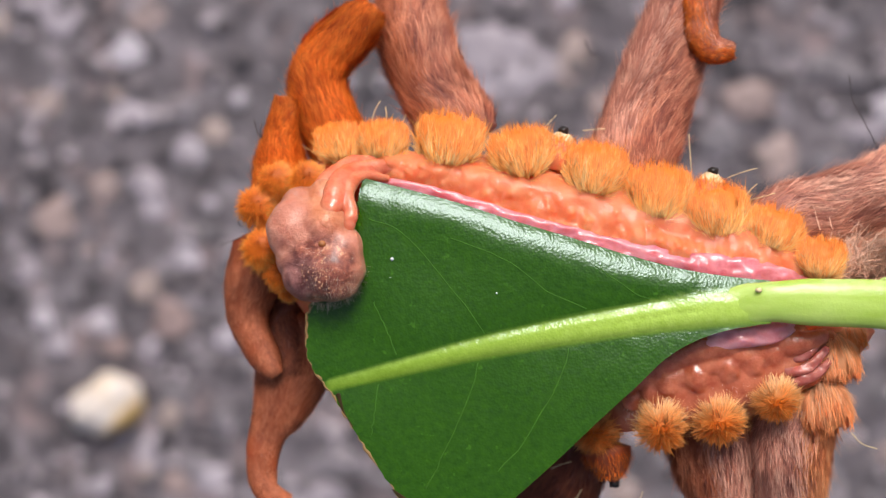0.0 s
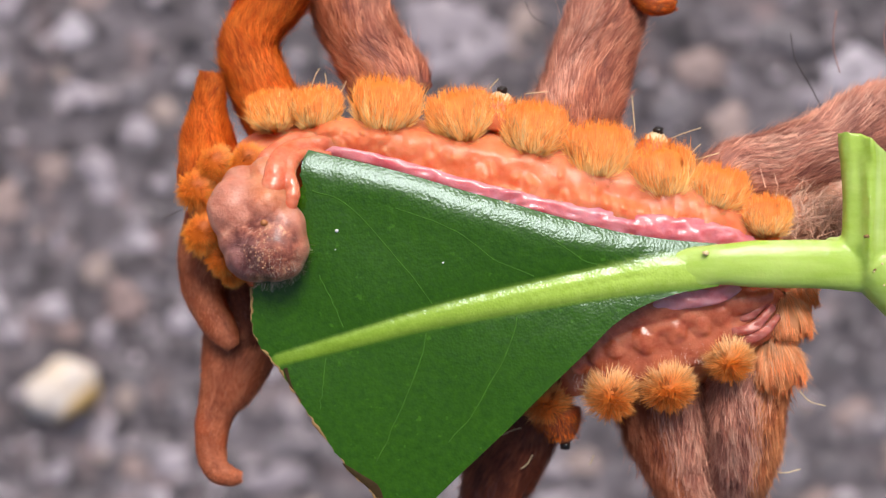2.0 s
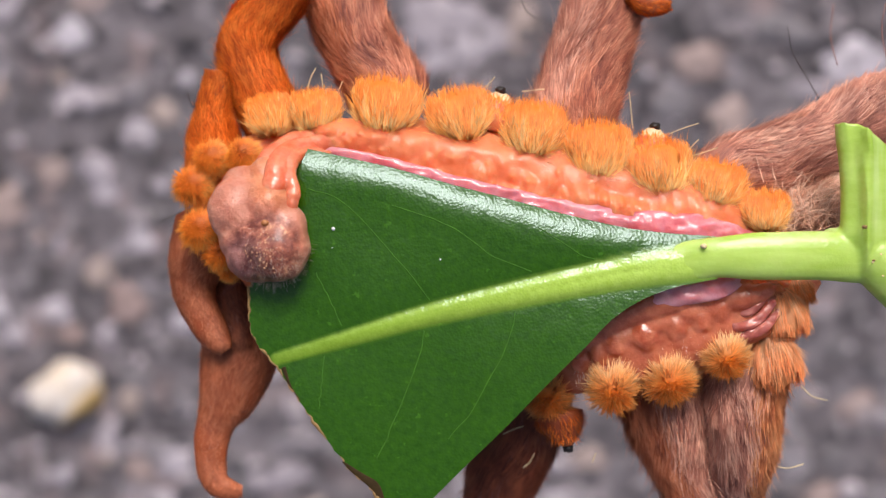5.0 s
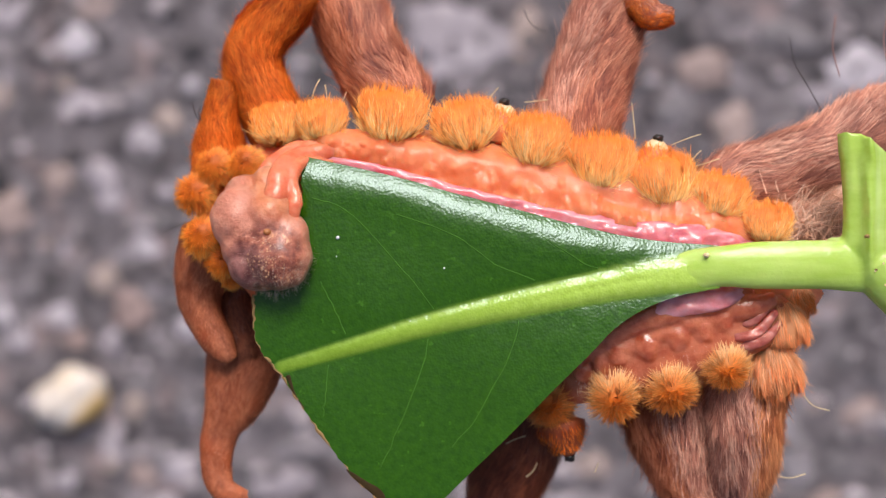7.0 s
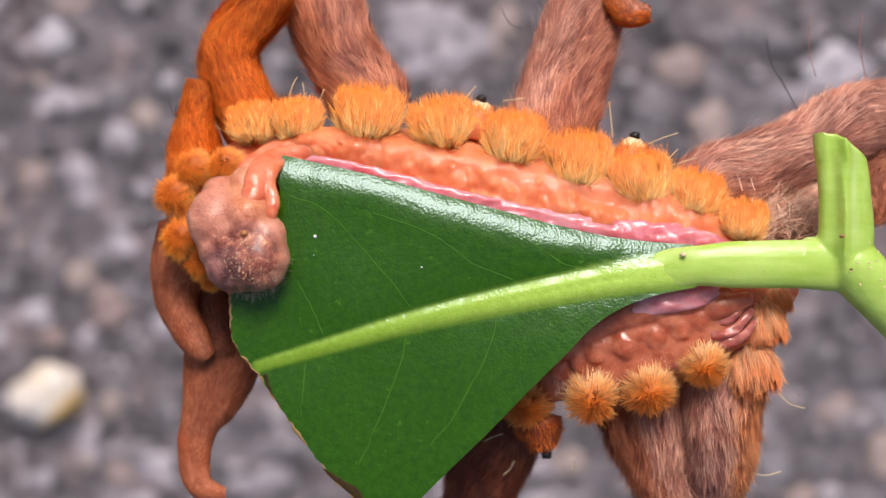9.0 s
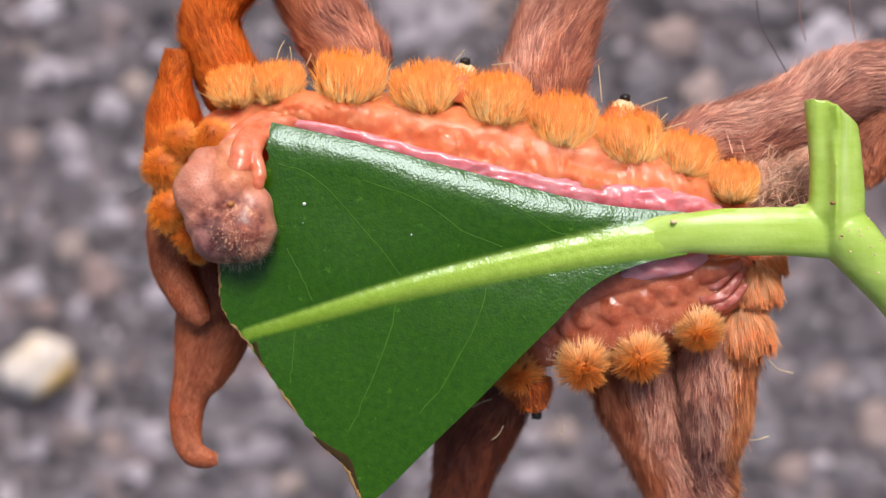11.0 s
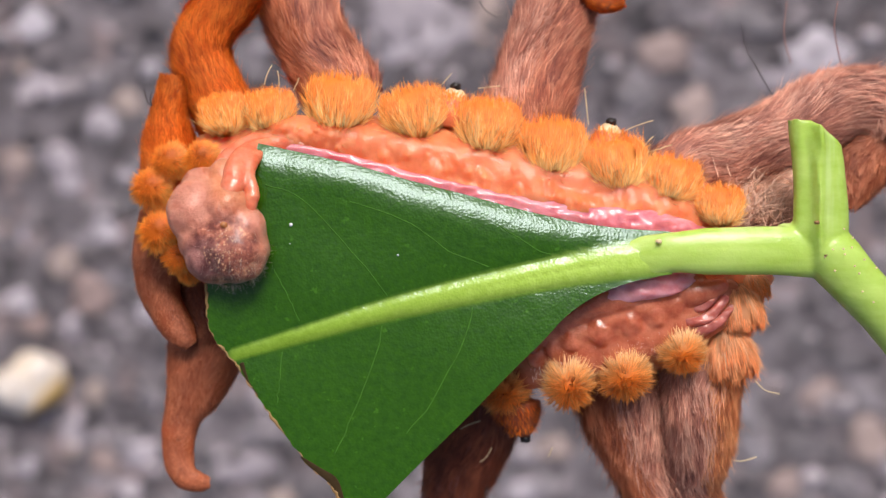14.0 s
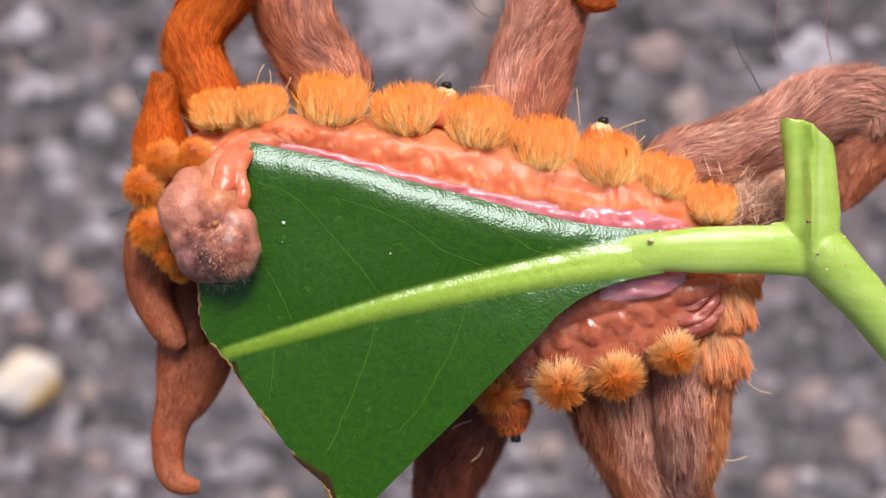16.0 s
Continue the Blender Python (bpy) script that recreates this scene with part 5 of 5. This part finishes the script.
def motions():
    drift([caterpillar], [(0, 0.06, -0.02), (0.5, 0.05, -0.02), (1, 0.08, -0.02), (1.5, 0.07, 0.02), (2, -0.02, 0.12), (2.5, 0.02, 0.04), (3, -0.01, 0.01), (3.5, 0.00, -0.00), (4, 0.02, -0.00), (6.5, 0.05, -0.03), (7, 0.02, -0.07), (7.5, 0.03, -0.05), (8, 0.02, -0.07), (8.5, 0.03, -0.06), (11, -0.05, 0.08), (11.5, -0.01, 0.02), (12, -0.05, 0.00), (12.5, -0.01, -0.05), (13, -0.02, -0.05), (13.5, 0.01, -0.08), (14, -0.01, -0.05), (14.5, -0.02, -0.10), (15, -0.03, -0.08), (15.5, -0.03, -0.10), (16, -0.05, -0.08)])
    drift(MOVERS["head"], [(0, -0.19, -0.00), (0.5, -0.05, 0.11), (1, -0.12, 0.17), (1.5, -0.14, 0.10), (2, -0.13, -0.40), (2.5, -0.07, -0.13), (3, 0.03, -0.16), (3.5, 0.00, 0.00), (4, -0.01, -0.19), (6.5, 0.03, -0.37), (7, -0.08, -0.26), (7.5, 0.04, -0.41), (8, -0.06, -0.27), (8.5, -0.07, -0.32), (11, -0.10, -0.67), (11.5, -0.01, -0.45), (12, 0.07, -0.61), (12.5, 0.01, -0.35), (13, 0.03, -0.48), (13.5, 0.05, -0.34), (14, 0.13, -0.52), (14.5, 0.04, -0.30), (15, 0.13, -0.53), (15.5, 0.17, -0.36), (16, 0.11, -0.53)])
    drift(MOVERS["left"], [(0, 0.00, 0.15), (0.5, 0.08, 0.21), (1, 0.13, 0.39), (1.5, 0.09, 0.23), (2, 0.05, -0.44), (2.5, -0.00, -0.10), (3, 0.10, -0.14), (3.5, 0.00, 0.00), (4, -0.01, -0.12), (6.5, -0.07, -0.09), (7, -0.10, 0.00), (7.5, -0.02, -0.14), (8, -0.07, -0.03), (8.5, 0.02, -0.07), (11, 0.01, -0.49), (11.5, 0.01, -0.26), (12, 0.05, -0.44), (12.5, -0.03, -0.19), (13, 0.03, -0.31), (13.5, 0.02, -0.17), (14, 0.10, -0.36), (14.5, 0.03, -0.15), (15, 0.08, -0.31), (15.5, 0.06, -0.20), (16, 0.10, -0.30)])
    drift(MOVERS["finger"], [(0, -0.00, 0.11), (0.5, 0.01, 0.10), (1, 0.11, 0.21), (1.5, -0.00, 0.11), (2, -0.55, -0.19), (2.5, -0.13, 0.00), (3, 0.00, -0.15), (3.5, -0.00, 0.00), (4, -0.11, -0.08), (6.5, -0.12, 0.07), (7, -0.06, 0.04), (7.5, -0.09, -0.05), (8, -0.01, 0.01), (8.5, -0.04, -0.02), (11, -0.48, -0.34), (11.5, -0.18, -0.22), (12, -0.14, -0.40), (12.5, -0.09, -0.23), (13, -0.13, -0.28), (13.5, -0.07, -0.19), (14, -0.17, -0.38), (14.5, -0.11, -0.30), (15, -0.16, -0.42), (15.5, -0.08, -0.31), (16, -0.17, -0.35)])
    drift(MOVERS["cheek"], [(0, -0.29, -0.04), (0.5, -0.27, 0.02), (1, -0.36, 0.06), (1.5, -0.36, 0.16), (2, 0.26, 0.06), (2.5, 0.05, 0.04), (3, 0.09, 0.07), (3.5, -0.00, 0.00), (4, -0.05, -0.01), (6.5, -0.14, 0.02), (7, -0.04, -0.02), (7.5, -0.12, 0.03), (8, -0.08, 0.01), (8.5, -0.09, -0.00), (11, 0.35, 0.03), (11.5, 0.20, -0.01), (12, 0.22, -0.06), (12.5, 0.19, -0.09), (13, 0.24, -0.10), (13.5, 0.16, -0.09), (14, 0.25, 0.06), (14.5, 0.26, -0.06), (15, 0.22, -0.02), (15.5, 0.23, -0.11), (16, 0.18, -0.06)])
    drift(MOVERS["low"], [(0, 0.10, 0.67), (0.5, 0.12, 0.67), (1, 0.09, 0.68), (1.5, 0.09, 0.63), (2, 0.18, 0.53), (2.5, -0.03, 0.19), (3, 0.09, 0.16), (3.5, 0.00, 0.00), (4, 0.07, -0.01), (6.5, 0.13, 0.13), (7, 0.17, 0.19), (7.5, 0.18, 0.20), (8, 0.21, 0.24), (8.5, 0.21, 0.25), (11, 0.38, 0.23), (11.5, 0.30, 0.08), (12, 0.39, 0.01), (12.5, 0.39, -0.06), (13, 0.45, 0.02), (13.5, 0.41, -0.04), (14, 0.55, 0.20), (14.5, 0.52, -0.04), (15, 0.50, -0.04), (15.5, 0.47, -0.00), (16, 0.45, 0.00)])
    drift(MOVERS["hook"], [(0, 0.13, 0.04), (0.5, 0.12, 0.11), (1, 0.23, 0.14), (1.5, 0.11, 0.09), (2, -0.18, 0.09), (2.5, -0.03, 0.04), (3, 0.01, -0.03), (3.5, -0.00, -0.00), (4, -0.07, -0.03), (6.5, -0.06, 0.02), (7, -0.01, 0.04), (7.5, -0.07, -0.02), (8, 0.00, 0.02), (8.5, -0.01, -0.00), (11, -0.33, -0.01), (11.5, -0.18, -0.05), (12, -0.21, -0.16), (12.5, -0.15, -0.06), (13, -0.17, -0.09), (13.5, -0.12, -0.07), (14, -0.19, -0.16), (14.5, -0.18, -0.11), (15, -0.21, -0.12), (15.5, -0.16, -0.08), (16, -0.20, -0.04)])
    drift(MOVERS["front"], [(0, 0.04, -0.06), (0.5, 0.06, 0.02), (1, 0.20, 0.06), (1.5, 0.13, 0.03), (2, -0.15, 0.02), (2.5, -0.03, -0.06), (3, -0.01, -0.05), (3.5, -0.00, 0.00), (4, -0.01, -0.02), (6.5, 0.04, 0.06), (7, 0.07, 0.06), (7.5, 0.02, 0.03), (8, 0.08, 0.04), (8.5, 0.07, 0.07), (11, -0.24, -0.04), (11.5, -0.12, -0.03), (12, -0.13, -0.07), (12.5, -0.08, -0.00), (13, -0.10, -0.01), (13.5, -0.02, -0.00), (14, -0.14, -0.03), (14.5, -0.07, 0.00), (15, -0.11, 0.02), (15.5, -0.05, -0.03), (16, -0.14, -0.02)])
    drift(MOVERS["upper"], [(0, 0.16, 0.11), (0.5, 0.15, 0.10), (1, 0.26, 0.10), (1.5, 0.11, 0.11), (2, -0.15, 0.37), (2.5, 0.00, 0.11), (3, -0.02, 0.03), (3.5, -0.00, -0.00), (4, -0.10, -0.00), (6.5, -0.04, 0.08), (7, 0.02, 0.08), (7.5, -0.07, 0.04), (8, 0.04, 0.05), (8.5, -0.02, 0.04), (11, -0.36, 0.24), (11.5, -0.20, 0.04), (12, -0.25, -0.07), (12.5, -0.15, -0.04), (13, -0.19, 0.00), (13.5, -0.13, -0.08), (14, -0.27, -0.04), (14.5, -0.24, -0.14), (15, -0.30, -0.03), (15.5, -0.23, -0.07), (16, -0.28, 0.06)])
    drift(MOVERS["tall"], [(0, 0.05, -0.10), (0.5, 0.02, -0.12), (1, 0.07, -0.15), (1.5, 0.02, -0.06), (2, 0.06, 0.29), (2.5, 0.12, 0.11), (3, 0.00, 0.07), (3.5, -0.00, -0.00), (4, -0.00, 0.05), (6.5, -0.03, -0.02), (7, -0.00, -0.06), (7.5, -0.03, -0.00), (8, 0.00, -0.08), (8.5, -0.02, -0.06), (11, -0.04, 0.35), (11.5, -0.06, 0.15), (12, -0.08, 0.12), (12.5, -0.08, 0.01), (13, -0.05, 0.07), (13.5, 0.01, 0.00), (14, -0.06, 0.08), (14.5, -0.03, 0.00), (15, -0.07, 0.10), (15.5, -0.08, 0.03), (16, -0.10, 0.11)])
    drift(MOVERS["middle"], [(0, 0.10, -0.07), (0.5, 0.07, -0.07), (1, 0.10, -0.10), (1.5, 0.04, -0.04), (2, -0.07, 0.11), (2.5, -0.01, 0.06), (3, -0.02, 0.03), (3.5, -0.00, 0.00), (4, -0.00, 0.01), (6.5, 0.02, -0.01), (7, 0.03, -0.03), (7.5, 0.01, 0.00), (8, 0.02, -0.06), (8.5, 0.02, -0.02), (11, -0.21, 0.10), (11.5, -0.10, 0.09), (12, -0.11, 0.07), (12.5, -0.07, 0.02), (13, -0.05, 0.06), (13.5, -0.05, 0.01), (14, -0.06, 0.04), (14.5, -0.07, 0.02), (15, -0.07, 0.07), (15.5, -0.06, 0.03), (16, -0.10, 0.07)])
    drift(MOVERS["back"], [(0, -0.03, -0.04), (0.5, -0.04, -0.06), (1, -0.07, -0.06), (1.5, -0.06, -0.03), (2, 0.03, 0.01), (2.5, 0.05, -0.01), (3, 0.03, 0.04), (3.5, -0.00, -0.00), (4, -0.02, 0.01), (6.5, -0.01, 0.03), (7, 0.01, -0.02), (7.5, -0.00, 0.03), (8, 0.01, -0.00), (8.5, -0.01, 0.01), (11, 0.04, 0.13), (11.5, 0.05, 0.11), (12, 0.06, 0.10), (12.5, 0.04, 0.08), (13, 0.05, 0.05), (13.5, 0.06, 0.05), (14, 0.03, 0.08), (14.5, 0.03, 0.04), (15, 0.03, 0.08), (15.5, 0.03, 0.06), (16, 0.05, 0.12)])
    drift(MOVERS["under"], [(0, -0.06, 0.12), (0.5, -0.04, 0.08), (1, -0.12, 0.11), (1.5, -0.07, 0.02), (2, -0.01, -0.14), (2.5, -0.05, -0.05), (3, -0.05, -0.02), (3.5, 0.00, 0.00), (4, 0.02, 0.02), (6.5, -0.04, -0.01), (7, -0.05, 0.07), (7.5, -0.03, 0.06), (8, -0.08, 0.10), (8.5, -0.05, 0.00), (11, 0.10, -0.15), (11.5, -0.00, -0.08), (12, 0.03, -0.05), (12.5, 0.01, -0.02), (13, 0.02, 0.01), (13.5, -0.01, 0.01), (14, 0.04, -0.02), (14.5, 0.03, 0.02), (15, 0.05, -0.02), (15.5, 0.02, 0.03), (16, 0.06, -0.05)])
    drift(MOVERS["shaded"], [(0, -0.06, 0.18), (0.5, -0.02, 0.12), (1, -0.10, 0.11), (1.5, -0.05, 0.15), (2, -0.05, 0.31), (2.5, -0.07, 0.09), (3, -0.04, 0.09), (3.5, -0.00, -0.00), (4, 0.01, 0.08), (6.5, -0.05, 0.10), (7, -0.06, 0.10), (7.5, -0.05, 0.12), (8, -0.13, 0.12), (8.5, -0.10, 0.11), (11, -0.00, 0.35), (11.5, -0.03, 0.18), (12, -0.00, 0.18), (12.5, -0.03, 0.14), (13, -0.02, 0.20), (13.5, -0.06, 0.11), (14, 0.03, 0.28), (14.5, -0.04, 0.15), (15, -0.01, 0.23), (15.5, -0.07, 0.17), (16, -0.03, 0.25)])
    drift(MOVERS["rear"], [(0, -0.05, 0.05), (0.5, -0.06, 0.03), (1, -0.11, -0.00), (1.5, -0.05, 0.03), (2, 0.20, 0.00), (2.5, 0.04, 0.06), (3, 0.05, -0.00), (3.5, 0.00, -0.00), (4, 0.02, -0.02), (6.5, -0.01, -0.08), (7, -0.06, -0.08), (7.5, 0.01, -0.12), (8, -0.03, -0.07), (8.5, -0.03, -0.06), (11, 0.30, -0.03), (11.5, 0.17, -0.09), (12, 0.14, -0.06), (12.5, 0.10, -0.07), (13, 0.08, -0.11), (13.5, 0.02, -0.07), (14, 0.13, -0.07), (14.5, 0.08, -0.07), (15, 0.10, -0.14), (15.5, 0.05, -0.09), (16, 0.12, -0.13)])


motions()
